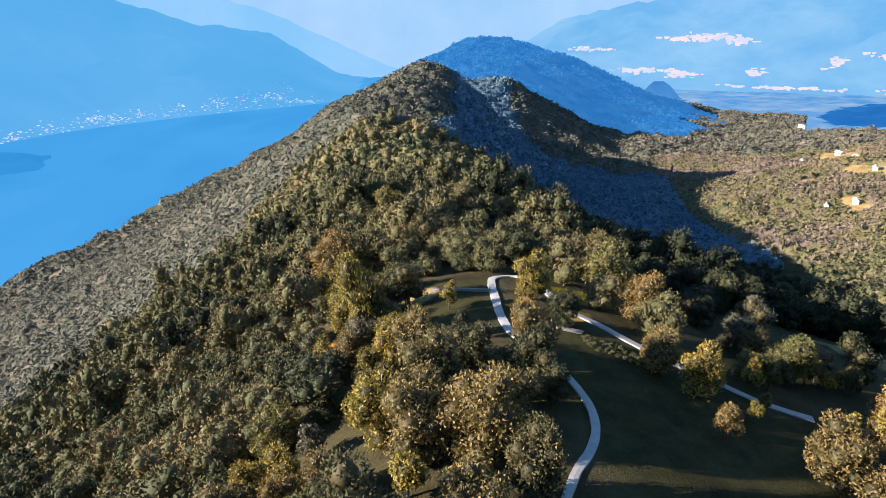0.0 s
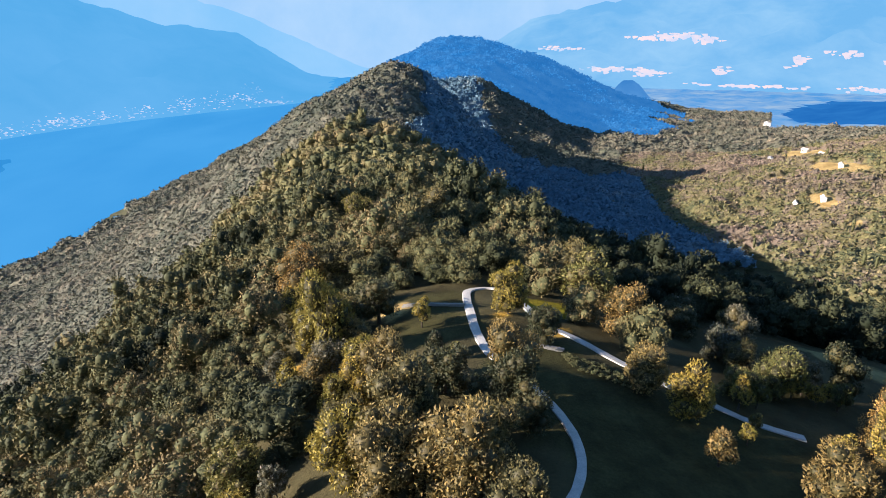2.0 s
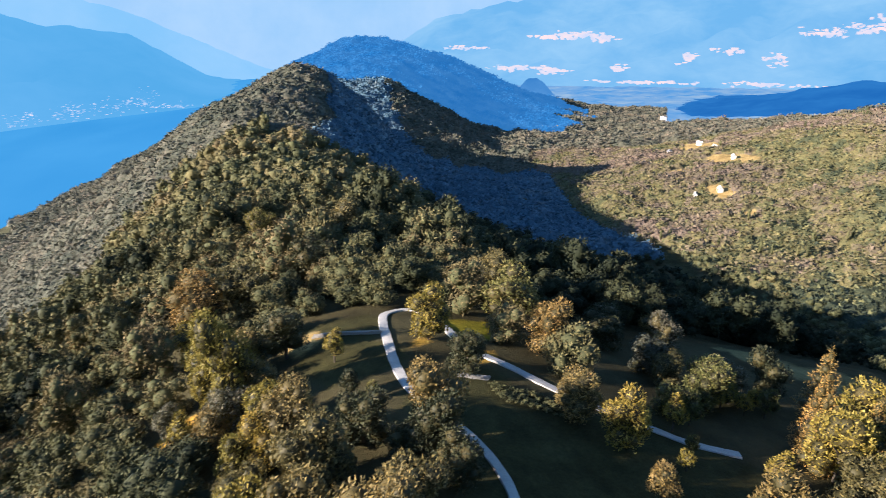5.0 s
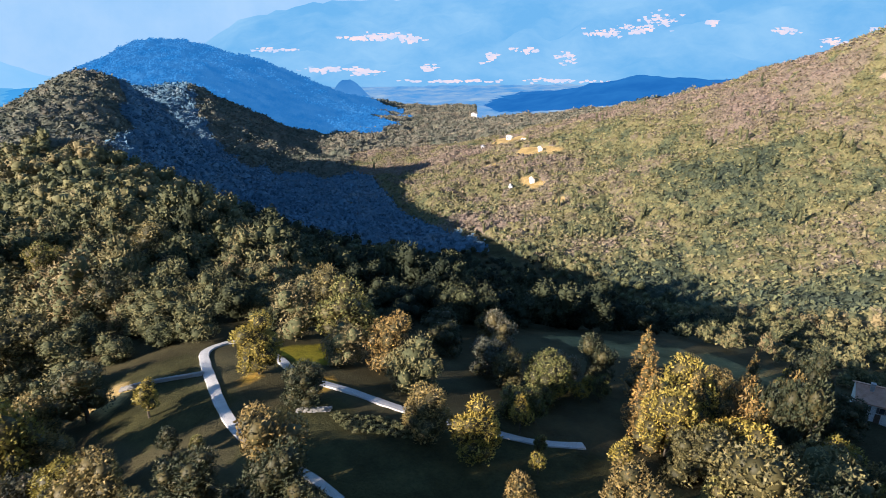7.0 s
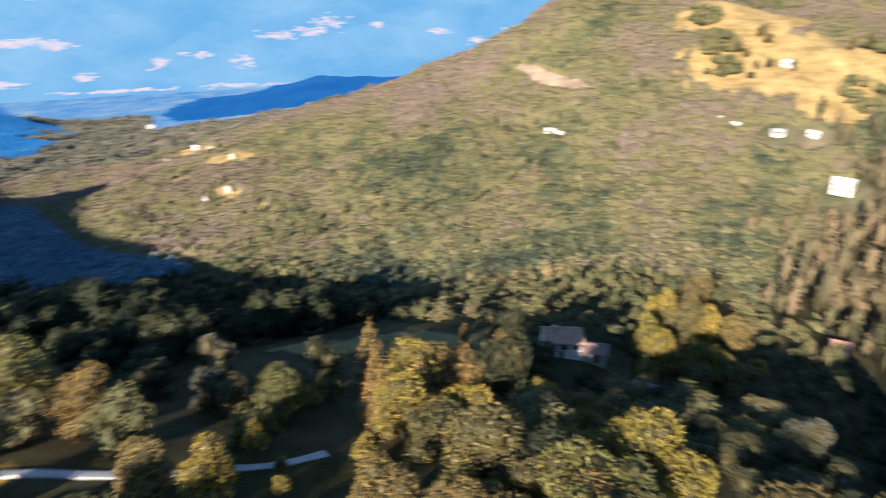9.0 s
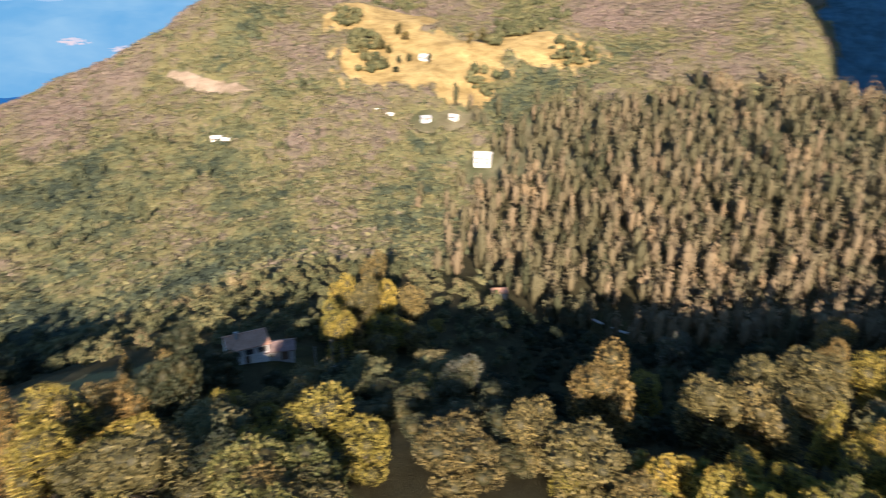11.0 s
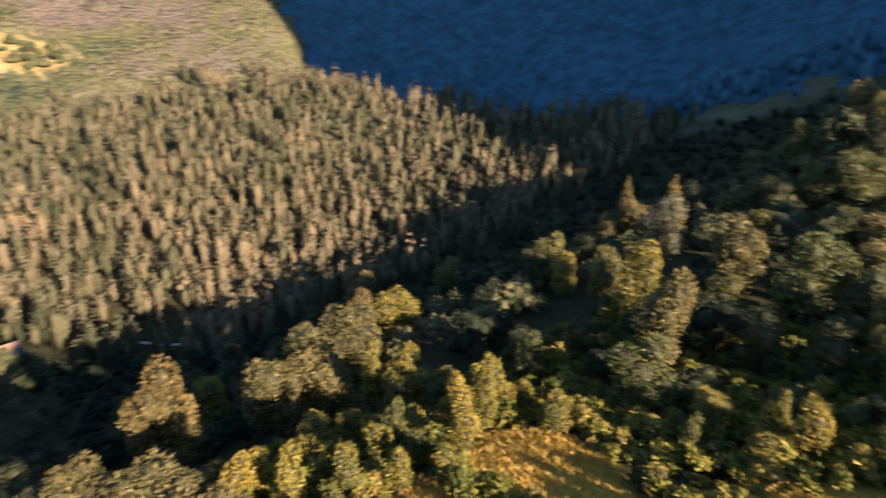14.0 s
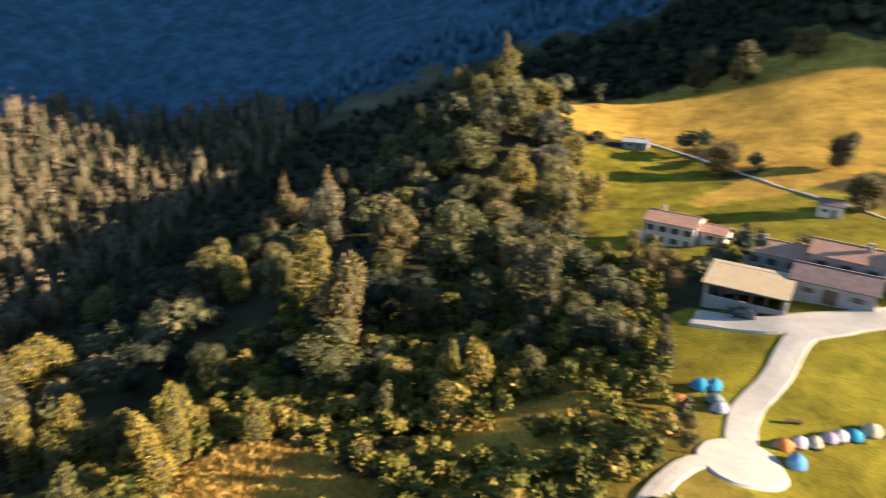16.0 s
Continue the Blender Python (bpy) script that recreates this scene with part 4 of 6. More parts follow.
def open_ground(x, y):
    w = zone_weights(x, y)
    bare = np.maximum.reduce([v for k, v in w.items() if k != "rough"]) > 0.35
    bare |= in_any(x, y, CLEAR)
    for hx, hy in HOUSES:
        bare |= np.hypot(x - hx, y - hy) < 13
    return bare


def near_fill():
    """Trees one by one over the nearest slopes."""
    x, y, r = scatter(0, (-95, 130, 22, 215), 7.0, 5)
    x2, y2, _ = scatter(0, (22, 150, -175, 70), 11.5, 6)
    x, y = np.r_[x, x2], np.r_[y, y2]
    ok = ~open_ground(x, y)
    az = np.degrees(np.arctan2(x, y))
    ok &= (az > -56) & (x - 0.12 * y < 112) & ~in_any(x, y, [(TRACK_A, 6.3)])
    ok &= ~((x < 105) & (y > -57) & (y < 38))
    ok &= ~((x > 78) & (x < 132) & (y > 88) & (y < 136))
    ok &= ~((x > 42) & (x < 112) & (y > 58) & (y < 132) & (r.uniform(0, 1, len(x)) < 0.9))
    ok &= ~((x > 14) & (x < 46) & (y > 40) & (y < 92)) & ~((x > -7) & (x < 18) & (y > 86) & (y < 130))
    taken = np.array(TREES)
    for tx, ty, tw in taken:
        ok &= np.hypot(x - tx, y - ty) > 0.42 * tw + 2.4
    x, y = x[ok], y[ok]
    tone = waves(x, y, 45, 14) + r.normal(0, 0.7, len(x))[: len(x)] if len(x) <= 4000 else 0
    # Below the eastern brow shade is put into the colour: darker kinds and tints.
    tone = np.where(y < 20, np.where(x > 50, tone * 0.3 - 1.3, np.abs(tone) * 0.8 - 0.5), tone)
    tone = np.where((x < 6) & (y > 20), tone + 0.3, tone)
    # The shaded flank beyond the terraces is painted darker the same way.
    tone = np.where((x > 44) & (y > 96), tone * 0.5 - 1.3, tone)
    names = ["dark" if t < -0.7 else "green" if t < 0.05 else "olive" if t < 0.75 else "brown" if t < 1.1 else "sage" if t < 1.35 else "yellow" for t in tone]
    order = np.argsort(np.hypot(x - 18, (y - 20) * 0.8))
    for k in order[:36]:
        tree(names[k], x[k], y[k], 5.6 + 5.4 * random.Random(int(k)).random(), int(k), False, 0.0, 1.0)
    rest = order[36:]
    TREES.extend((x[k], y[k], 8.0) for k in rest)
    fine, rest = rest[:190], rest[190:]
    rich = [crown_mesh(160 + s, (1.1, 1.35, 0.95, 1.2, 1.0)[s], 13, 2500, 0.0225) for s in range(5)]
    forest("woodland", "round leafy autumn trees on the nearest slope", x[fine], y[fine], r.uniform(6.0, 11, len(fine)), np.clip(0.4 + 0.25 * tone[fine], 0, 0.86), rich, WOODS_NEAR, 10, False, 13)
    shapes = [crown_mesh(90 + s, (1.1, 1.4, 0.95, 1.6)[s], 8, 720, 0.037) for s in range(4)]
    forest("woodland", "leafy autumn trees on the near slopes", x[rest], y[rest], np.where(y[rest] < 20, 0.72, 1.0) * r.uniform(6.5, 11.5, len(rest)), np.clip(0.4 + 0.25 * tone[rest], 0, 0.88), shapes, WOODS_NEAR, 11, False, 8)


def template(seed, tall, cores, leaves, size, narrow=1.0, loose=0.6, rough=0.3, heart=0.8):
    """A massed tree one unit wide: rough cores and leaf sprays."""
    r = np.random.RandomState(seed)
    parts, pts, nrm = [], [], []
    for k in range(cores):
        c = np.array([r.uniform(-0.2, 0.2), r.uniform(-0.2, 0.2), tall * (0.5 if cores == 1 else r.uniform(0.3, 0.72))])
        e = np.array([0.42, 0.42, tall * 0.46]) if cores == 1 else np.array([0.34, 0.34, tall * 0.3])
        e[:2] *= narrow
        v, f = ICO1
        parts.append((v * e * heart * (1 + r.uniform(-rough, rough, (len(v), 1))) + c, f))
        n = leaves // cores
        d = r.normal(0, 1, (n, 3))
        d[:, 2] = np.abs(d[:, 2]) - 0.3
        d /= np.linalg.norm(d, axis=1)[:, None]
        pts.append(c + d * e * r.uniform(0.9, 1.15, (n, 1)))
        nrm.append(d)
    parts.append(leaf_sprays(r, np.concatenate(pts), np.concatenate(nrm), size, loose))
    return triangles(parts)


def forest(name, label, x, y, width, tint, kinds, material, seed, soft=False, inner=0):
    """Many trees in one mesh."""
    if not len(x):
        return None
    r = np.random.RandomState(seed)
    z = height(x, y) - 0.08 * width
    vs, fs, ts, at = [], [], [], 0
    pick = r.randint(0, len(kinds), len(x))
    for k, (v, f) in enumerate(kinds):
        i = np.where(pick == k)[0]
        if not len(i):
            continue
        a = r.uniform(0, 6.28, len(i))
        c, s = np.cos(a)[:, None], np.sin(a)[:, None]
        w, hgt = width[i][:, None], (width[i] * r.uniform(0.8, 1.25, len(i)))[:, None]
        vx = x[i][:, None] + w * (v[:, 0] * c - v[:, 1] * s)
        vy = y[i][:, None] + w * (v[:, 0] * s + v[:, 1] * c)
        vz = z[i][:, None] + hgt * v[:, 2]
        vs.append(np.stack([vx, vy, vz], -1).reshape(-1, 3))
        fs.append((f[None] + (np.arange(len(i)) * len(v))[:, None, None] + at).reshape(-1, 3))
        # Core vertices take 0.4 of the tint: inner shade put into the colour.
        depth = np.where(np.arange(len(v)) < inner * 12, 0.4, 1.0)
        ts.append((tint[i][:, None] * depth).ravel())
        at += len(i) * len(v)
    me = mesh_of(name, np.concatenate(vs), np.concatenate(fs), material, soft, np.concatenate(ts))
    return tagged(new(name, me), label, "forest", kind="stuff")


def canopy(name, label, area, cell, step, tall, where, tint, material, seed, leafy=1.0):
    """A closed wood: crowns of many heights side by side, grown into one rough roof of leaves."""
    x0, x1, y0, y1 = area
    r = np.random.RandomState(seed)
    gx, gy = np.arange(x0, x1, step), np.arange(y0, y1, step)
    x, y = (v.ravel() for v in np.meshgrid(gx, gy))
    x, y = x + r.uniform(-0.3, 0.3, x.size) * step, y + r.uniform(-0.3, 0.3, y.size) * step
    inside = where(x, y)
    ni, nj = int((x1 - x0) / cell) + 5, int((y1 - y0) / cell) + 5
    sx, sy = np.meshgrid(np.arange(ni), np.arange(nj), indexing="ij")
    sx = x0 + (sx - 2 + r.uniform(0.05, 0.95, sx.shape)) * cell
    sy = y0 + (sy - 2 + r.uniform(0.05, 0.95, sy.shape)) * cell
    wide = cell * r.uniform(0.5, 0.95, sx.shape)
    high = wide * r.uniform(tall * 0.55, tall * 1.25, sx.shape)
    tone = np.clip(tint(sx.ravel(), sy.ravel()).reshape(sx.shape) + r.normal(0, 0.09, sx.shape), 0.0, 1.0)
    ci, cj = ((x - x0) / cell).astype(int) + 2, ((y - y0) / cell).astype(int) + 2
    # Gaps between crowns keep tint 0, so their shade is put into the colour.
    best, shade = np.full(x.size, -0.25 * tall), np.zeros(x.size)
    for di, dj in itertools.product((-1, 0, 1), repeat=2):
        a, b = np.clip(ci + di, 0, ni - 1), np.clip(cj + dj, 0, nj - 1)
        q = 1 - ((x - sx[a, b]) ** 2 + (y - sy[a, b]) ** 2) / wide[a, b] ** 2
        rise = np.where(q > 0, high[a, b] * np.sqrt(np.clip(q, 0, 1)), -1.0)
        shade = np.where(rise > best, tone[a, b], shade)
        best = np.maximum(best, rise)
    z = np.where(inside, best + r.normal(0, 0.07, x.size) * cell * 0.5, -1.5)
    m = len(gx)
    i = (np.arange(len(gy) - 1)[:, None] * m + np.arange(m - 1)).ravel()
    faces = np.stack([i, i + 1, i + m + 1, i + m], 1)
    faces = faces[inside[faces].any(1)]
    used = np.unique(faces)
    back = np.zeros(x.size, int)
    back[used] = np.arange(len(used))
    x, y, z, shade = x[used], y[used], z[used], shade[used]
    verts = np.stack([x, y, height(x, y) + z], 1)
    k = np.repeat(np.nonzero(z > 0.1)[0], 2)
    k = k[r.uniform(0, 1, len(k)) < leafy]
    at = verts[k] + r.normal(0, 1, (len(k), 3)) * step * np.array([0.45, 0.45, 0.3]) + np.array([0, 0, 0.2 * step])
    lv, lf = leaf_sprays(r, at, np.tile((-0.25, 0.0, 1.0), (len(k), 1)), step * 0.62, 0.7)
    tones_ = np.r_[shade, np.repeat(np.clip(shade[k] + r.normal(0, 0.12, len(k)), 0, 1), 3)]
    all_v, all_f = triangles([(verts, back[faces]), (lv, lf)])
    me = mesh_of(name, all_v, all_f, material, True, tones_)
    return tagged(new(name, me), label, "forest", kind="stuff")


def plant_forests():
    mid = [template(s, (1.1, 0.9, 1.3, 1.0)[s % 4], 2, 66, 0.08) for s in range(6)]
    tall = [template(40 + s, (2.2, 1.7, 2.7, 2.0)[s % 4], 1, 52, 0.075, 0.58) for s in range(6)]
    spire = [template(130 + s, (1.7, 2.1, 1.4)[s % 3], 1, 14, 0.12, 0.8, 0.5, 0.12, 0.95) for s in range(6)]
    taken = np.array(TREES)

    def free(x, y):
        ok = ~open_ground(x, y)
        for i in range(0, len(x), 4000):
            d = np.hypot(x[i:i + 4000, None] - taken[:, 0], y[i:i + 4000, None] - taken[:, 1])
            ok[i:i + 4000] &= (d > 0.45 * taken[:, 2] + 2.0).all(1)
        return ok

    def tones(x, y, r, warm):
        t = 0.4 + 0.2 * waves(x, y, 70, 15) + 0.18 * waves(x, y, 260, 16) + r.normal(0, 0.11, len(x)) + warm
        return np.clip(t, 0.02, 0.98)

    # within four hundred metres
    x, y, r = scatter(0, (-330, 460, -460, 420), 6.4, 7)
    d, az = np.hypot(x - 5, y - 15), np.degrees(np.arctan2(x - 5, y - 15))
    ok = (d > 60) & (d < 400) & ~((d < 190) & (x > -95) & (x < 130) & (y > 22) & (y < 215)) & ~((d < 175) & (x > 10) & (x < 118 + 0.1 * y) & (y < 72) & (y > -178)) & ((az > -52) | (az < -160)) & free(x, y) & ~((x < -18) & (y < -30) & (y > -262)) & ~((x < 54) & (y > -88) & (y < -10))
    x, y = x[ok], y[ok]
    slope = (x > 235) & (y < 30 + 0.12 * (x - 235) + 22 * waves(x, y, 50, 19) + r.normal(0, 8, len(x)))
    # Minus terms put shade into the tints; 0.22 puts sun behind the farm.
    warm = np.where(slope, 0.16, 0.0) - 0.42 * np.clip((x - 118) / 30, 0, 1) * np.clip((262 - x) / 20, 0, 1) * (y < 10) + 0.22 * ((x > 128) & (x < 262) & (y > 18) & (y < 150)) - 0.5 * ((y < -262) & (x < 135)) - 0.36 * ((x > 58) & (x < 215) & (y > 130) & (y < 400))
    w = r.uniform(5.5, 10, len(x))
    t = tones(x, y, r, warm)
    shade_woods = dark_side(x, y)
    slope &= ~shade_woods
    scrub = (x > 240) & ~slope & ~shade_woods & (y > -20)
    rest = ~slope & ~shade_woods & ~scrub
    w = np.where((x > 130) & (x < 255), w * 0.66, w)
    close = rest & (np.hypot(x - 5, y - 15) < 240)
    rest &= ~close
    leafy = [crown_mesh(120 + s, (1.1, 1.35, 0.95, 1.2)[s], 5, 220, 0.062) for s in range(4)]
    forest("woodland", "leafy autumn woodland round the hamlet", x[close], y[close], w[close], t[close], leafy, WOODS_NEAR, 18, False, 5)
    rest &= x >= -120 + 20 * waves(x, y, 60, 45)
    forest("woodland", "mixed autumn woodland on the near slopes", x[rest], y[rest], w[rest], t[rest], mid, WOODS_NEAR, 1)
    forest("spruce_wood", "woods on the shaded side, coloured blue for haze", x[shade_woods], y[shade_woods], w[shade_woods] * 0.8, t[shade_woods], spire, WOODS_SHADE, 13)
    # out to a kilometre
    x, y, r = scatter(0, (-760, 740, -620, 960), 7.6, 8)
    d, az = np.hypot(x - 5, y - 15), np.degrees(np.arctan2(x - 5, y - 15))
    ok = (d >= 400) & (d < 960) & ((az > -50) & (az < 176) | (az < -162)) & free(x, y) & (height(x, y) > 6)
    x, y = x[ok], y[ok]
    w = r.uniform(6, 12, len(x))
    t = np.where(x > 240, np.clip(0.4 + 0.2 * waves(x, y, 210, 17) + 0.16 * waves(x, y, 75, 15) + 0.0028 * (height(x, y) - 355) + r.normal(0, 0.1, len(x)), 0, 1), tones(x, y, r, 0.0))
    shade_woods = dark_side(x, y)
    slope = (x > 260) & (y < 36 + 22 * waves(x, y, 50, 19) + r.normal(0, 8, len(x))) & ~shade_woods & (x < 560)
    scrub = (x > np.interp(y, [150, 350, 450, 600, 750, 960], [262, 232, 218, 238, 262, 330])) & ~slope & ~shade_woods
    lx, ly, lr = scatter(0, (240, 620, -345, 75), 6.6, 26)
    ok = (ly < 34 + 22 * waves(lx, ly, 50, 19) + lr.normal(0, 20, len(lx))) & ~dark_side(lx, ly) & free(lx, ly) & (lx < 492 + 22 * waves(lx, ly, 60, 49))
    lx, ly = lx[ok], ly[ok]
    forest("larch_wood", "tall narrow amber trees on the sunlit slope", lx, ly, lr.uniform(6, 10, len(lx)), np.clip(tones(lx, ly, lr, 0.1) + lr.normal(0, 0.16, len(lx)), 0, 1), tall, LARCH, 16)
    even = np.random.RandomState(52)

    def around(x, y):
        return np.hypot(x - 5, y - 15), np.degrees(np.arctan2(x - 5, y - 15))

    def crest_at(x, y):
        return np.interp(y, [c[1] for c in CREST], [c[0] for c in CREST]) + np.where(y > 655, -70, 26) + 10 * waves(x, y, 60, 46)

    # Follows the shadow's edge, where the woods change from shaded to sunlit colours.
    def sunny_from(y):
        return np.interp(y, [150, 350, 450, 600, 750, 960], [252, 216, 202, 222, 250, 320])

    def ridge(x, y):
        d, az = around(x, y)
        return (d > 240) & (d < 985) & (az > -50) & ((x < -120 + 20 * waves(x, y, 60, 45)) | ((d >= 400) & (x < crest_at(x, y)))) & (height(x, y) > 3) & ~open_ground(x, y)

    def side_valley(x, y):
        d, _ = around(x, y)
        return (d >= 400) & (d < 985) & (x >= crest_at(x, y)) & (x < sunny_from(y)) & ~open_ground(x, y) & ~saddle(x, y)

    def saddle(x, y):
        return (y > 700 + 20 * waves(x, y, 60, 53)) & (x > 112 + 12 * waves(x, y, 40, 54))

    def lit_saddle(x, y):
        d, az = around(x, y)
        return (d < 1200) & (x < sunny_from(y)) & (x >= crest_at(x, y)) & ((d < 985) | (az < vale_from(x, y))) & saddle(x, y) & ~open_ground(x, y)

    def vale_from(x, y):
        return np.where(np.hypot(x, y) < 1250, 18, 22) + 2 * waves(x, y, 300, 44)

    def sunny_side(x, y):
        d, _ = around(x, y)
        larches = (x < 492 + 22 * waves(x, y, 60, 49)) & (y < 36 + 22 * waves(x, y, 50, 19))
        return (d < 985) & (x > 200) & ((d >= 330) | ((y > -20) & (x > 238))) & (x > sunny_from(y)) & ~larches & ~dark_side(x, y) & ~open_ground(x, y)

    def sunny_tint(x, y):
        # The last term greys the tint northwards: distance haze put into the colour.
        return 0.42 + 0.26 * waves(x, y, 210, 17) + 0.2 * waves(x, y, 75, 15) + 0.12 * waves(x, y, 30, 50) + 0.0028 * (height(x, y) - 355) + 0.5 * np.clip((y - 260) / 420, 0, 1)

    def plain_tint(x, y):
        return tones(x, y, even, 0.0)

    # Shaded parts get the blue woods, sunlit parts plain ones: light split by material.
    canopy("woodland", "mixed autumn woodland on the ridge above the lake", (-580, 60, 160, 985), 6.4, 1.75, 0.85, ridge, plain_tint, WOODS_FAR, 3, 0.75)
    canopy("woodland", "woods in the shaded side valley", (-10, 345, 330, 985), 7.5, 2.1, 0.9, side_valley, plain_tint, WOODS_HAZED, 31)
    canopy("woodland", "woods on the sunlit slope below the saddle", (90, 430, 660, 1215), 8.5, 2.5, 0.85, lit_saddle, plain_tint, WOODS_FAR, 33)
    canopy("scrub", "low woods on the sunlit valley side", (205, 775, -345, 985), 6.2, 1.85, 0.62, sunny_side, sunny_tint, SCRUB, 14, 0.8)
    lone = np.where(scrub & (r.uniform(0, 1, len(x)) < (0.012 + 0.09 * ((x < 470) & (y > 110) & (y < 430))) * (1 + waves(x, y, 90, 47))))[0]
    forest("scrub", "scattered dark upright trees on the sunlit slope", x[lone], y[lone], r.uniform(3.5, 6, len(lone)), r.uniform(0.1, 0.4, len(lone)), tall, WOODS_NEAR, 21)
    shade_woods &= np.hypot(x - 5, y - 15) < 470 + 30 * waves(x, y, 60, 48)
    forest("spruce_wood", "woods on the shaded mountain side, coloured blue for haze", x[shade_woods], y[shade_woods], w[shade_woods] * 0.72, t[shade_woods], spire, WOODS_SHADE, 15)
    # beyond
    def far_part(low, high_, near, far_):
        def where(x, y):
            d, az = around(x, y)
            lo, hi = low + 0 * x if np.isscalar(low) else low(x, y), high_ + 0 * x if np.isscalar(high_) else high_(x, y)
            return (d >= near) & (d < far_) & (az > lo) & (az <= hi) & (height(x, y) > 6) & ~((d > 1500) & (az > 30)) & ~open_ground(x, y)
        return where

    canopy("woodland", "woods on the long slope above the lake", (-700, -40, 700, 2160), 12, 3.6, 0.8, far_part(-42, -4, 970, 2150), plain_tint, WOODS_FAR, 17)
    canopy("woodland", "woods on the valley floor", (260, 1260, 600, 2010), 11, 3.5, 0.7, far_part(vale_from, 48, 970, 2150), lambda x, y: plain_tint(x, y) + 0.1, WOODS_FAR, 19)
    canopy("woodland", "woods along the saddle before the peak", (-90, 160, 940, 1215), 11, 3.5, 0.8, lambda x, y: far_part(-4, vale_from, 970, 1200)(x, y) & ~saddle(x, y), plain_tint, WOODS_HAZED, 20)
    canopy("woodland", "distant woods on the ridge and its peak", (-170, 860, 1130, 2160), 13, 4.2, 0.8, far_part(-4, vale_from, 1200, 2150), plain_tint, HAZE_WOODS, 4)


def bushes():
    """Low bushes in rows along the old terraces below the hamlet."""
    c, q = math.cos(radians(14)), math.sin(radians(14))
    u, v, r = scatter(0, (-30, 90, -118, -8), 1.55, 23)
    v = np.round(v / 3.9) * 3.9 + r.normal(0, 0.6, len(v)) + 1.2 * np.sin(u / 9)
    x, y = 10 + u * c - v * 0.0 + (v + 70) * -q, -70 + u * q + (v + 70) * c
    ok = ~in_any(x, y, CLEAR) & (zone_weights(x, y)["lush"] < 0.4) & (zone_weights(x, y)["dry"] < 0.5) & (r.uniform(0, 1, len(x)) < 0.88) & (x > 10.5 - 0.1 * (y + 60)) & ~in_any(x, y, [(LOOP, 2.2)]) & (x < 94) & (y < np.where(x > 56, 4, -26))
    x, y = x[ok], y[ok]
    shapes = [crown_mesh(140 + s, (1.0, 1.5, 0.8)[s], 3, 80, 0.09) for s in range(3)]
    w = r.uniform(1.5, 4.1, len(x))
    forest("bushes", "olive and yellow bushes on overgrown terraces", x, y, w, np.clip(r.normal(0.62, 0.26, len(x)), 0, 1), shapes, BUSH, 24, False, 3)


def dry_grass():
    """Tall golden grass on the dry patch and the terrace edges."""
    parts_ = []
    for area, gap, seed in (((40, 82, -52, 2), 0.45, 61), ((12, 46, -70, -34), 0.8, 62), ((-34, 10, 72, 138), 0.9, 63)):
        x, y, r = scatter(0, area, gap, seed)
        ok = zone_weights(x, y)["dry"] > 0.55
        x, y = x[ok], y[ok]
        n = len(x)
        z = height(x, y) - 0.05
        tall, a = r.uniform(0.45, 1.0, n), r.uniform(0, 6.28, n)
        dx, dy = np.cos(a) * 0.16, np.sin(a) * 0.16
        lean = r.normal(0, 0.18, (2, n))
        pts = np.stack([np.stack([x - dx, y - dy, z], 1), np.stack([x + dx, y + dy, z], 1), np.stack([x + lean[0], y + lean[1], z + tall], 1)], 1)
        parts_.append((pts.reshape(-1, 3), np.arange(3 * n).reshape(-1, 3)))
    v, f = triangles(parts_)
    tagged(new("dry_grass", mesh_of("dry_grass", v, f, DRY_GRASS)), "tall golden dry grass on the sunlit terrace", "grass", kind="stuff")


near_fill()
bushes()
dry_grass()
plant_forests()


def copses():
    """Wooded clumps that reach into the hay meadow on the far slope."""
    r = np.random.RandomState(81)
    shapes = [template(190 + s, (0.9, 1.1)[s % 2], 2, 60, 0.08) for s in range(4)]
    x, y = [], []
    for cx, cy, rx, ry, n in ((690, 6, 60, 38, 170), (640, 22, 24, 17, 46), (742, 148, 45, 30, 90), (586, 155, 22, 13, 38), (548, 140, 13, 13, 16), (531, 46, 16, 13, 22), (585, -28, 18, 24, 32), (602, 42, 13, 9, 11), (640, 184, 24, 16, 30)):
        a, d = r.uniform(0, 6.28, n), np.sqrt(r.uniform(0, 1, n))
        x.append(cx + rx * d * np.cos(a))
        y.append(cy + ry * d * np.sin(a))
    x, y = np.concatenate(x), np.concatenate(y)
    forest("woodland", "dark clumps of trees in the dry hay meadow", x, y, r.uniform(6, 11, len(x)), r.uniform(0.15, 0.5, len(x)), shapes, WOODS_NEAR, 82)


copses()


# ---- tracks ----
def smooth_line(points, step=1.2):
    """Points of a smooth curve through the given ones."""
    p = [Vector((*q, 0)) for q in points]
    out = []
    for a, b, c, d in zip([p[0]] + p[:-2], p[:-1], p[1:], p[2:] + [p[-1]]):
        n = max(2, int((c - b).length / step))
        for k in range(n):
            t = k / n
            out.append(0.5 * (2 * b + (c - a) * t + (2 * a - 5 * b + 4 * c - d) * t * t + (3 * b - 3 * c + d - a) * t ** 3))
    return out + [p[-1]]


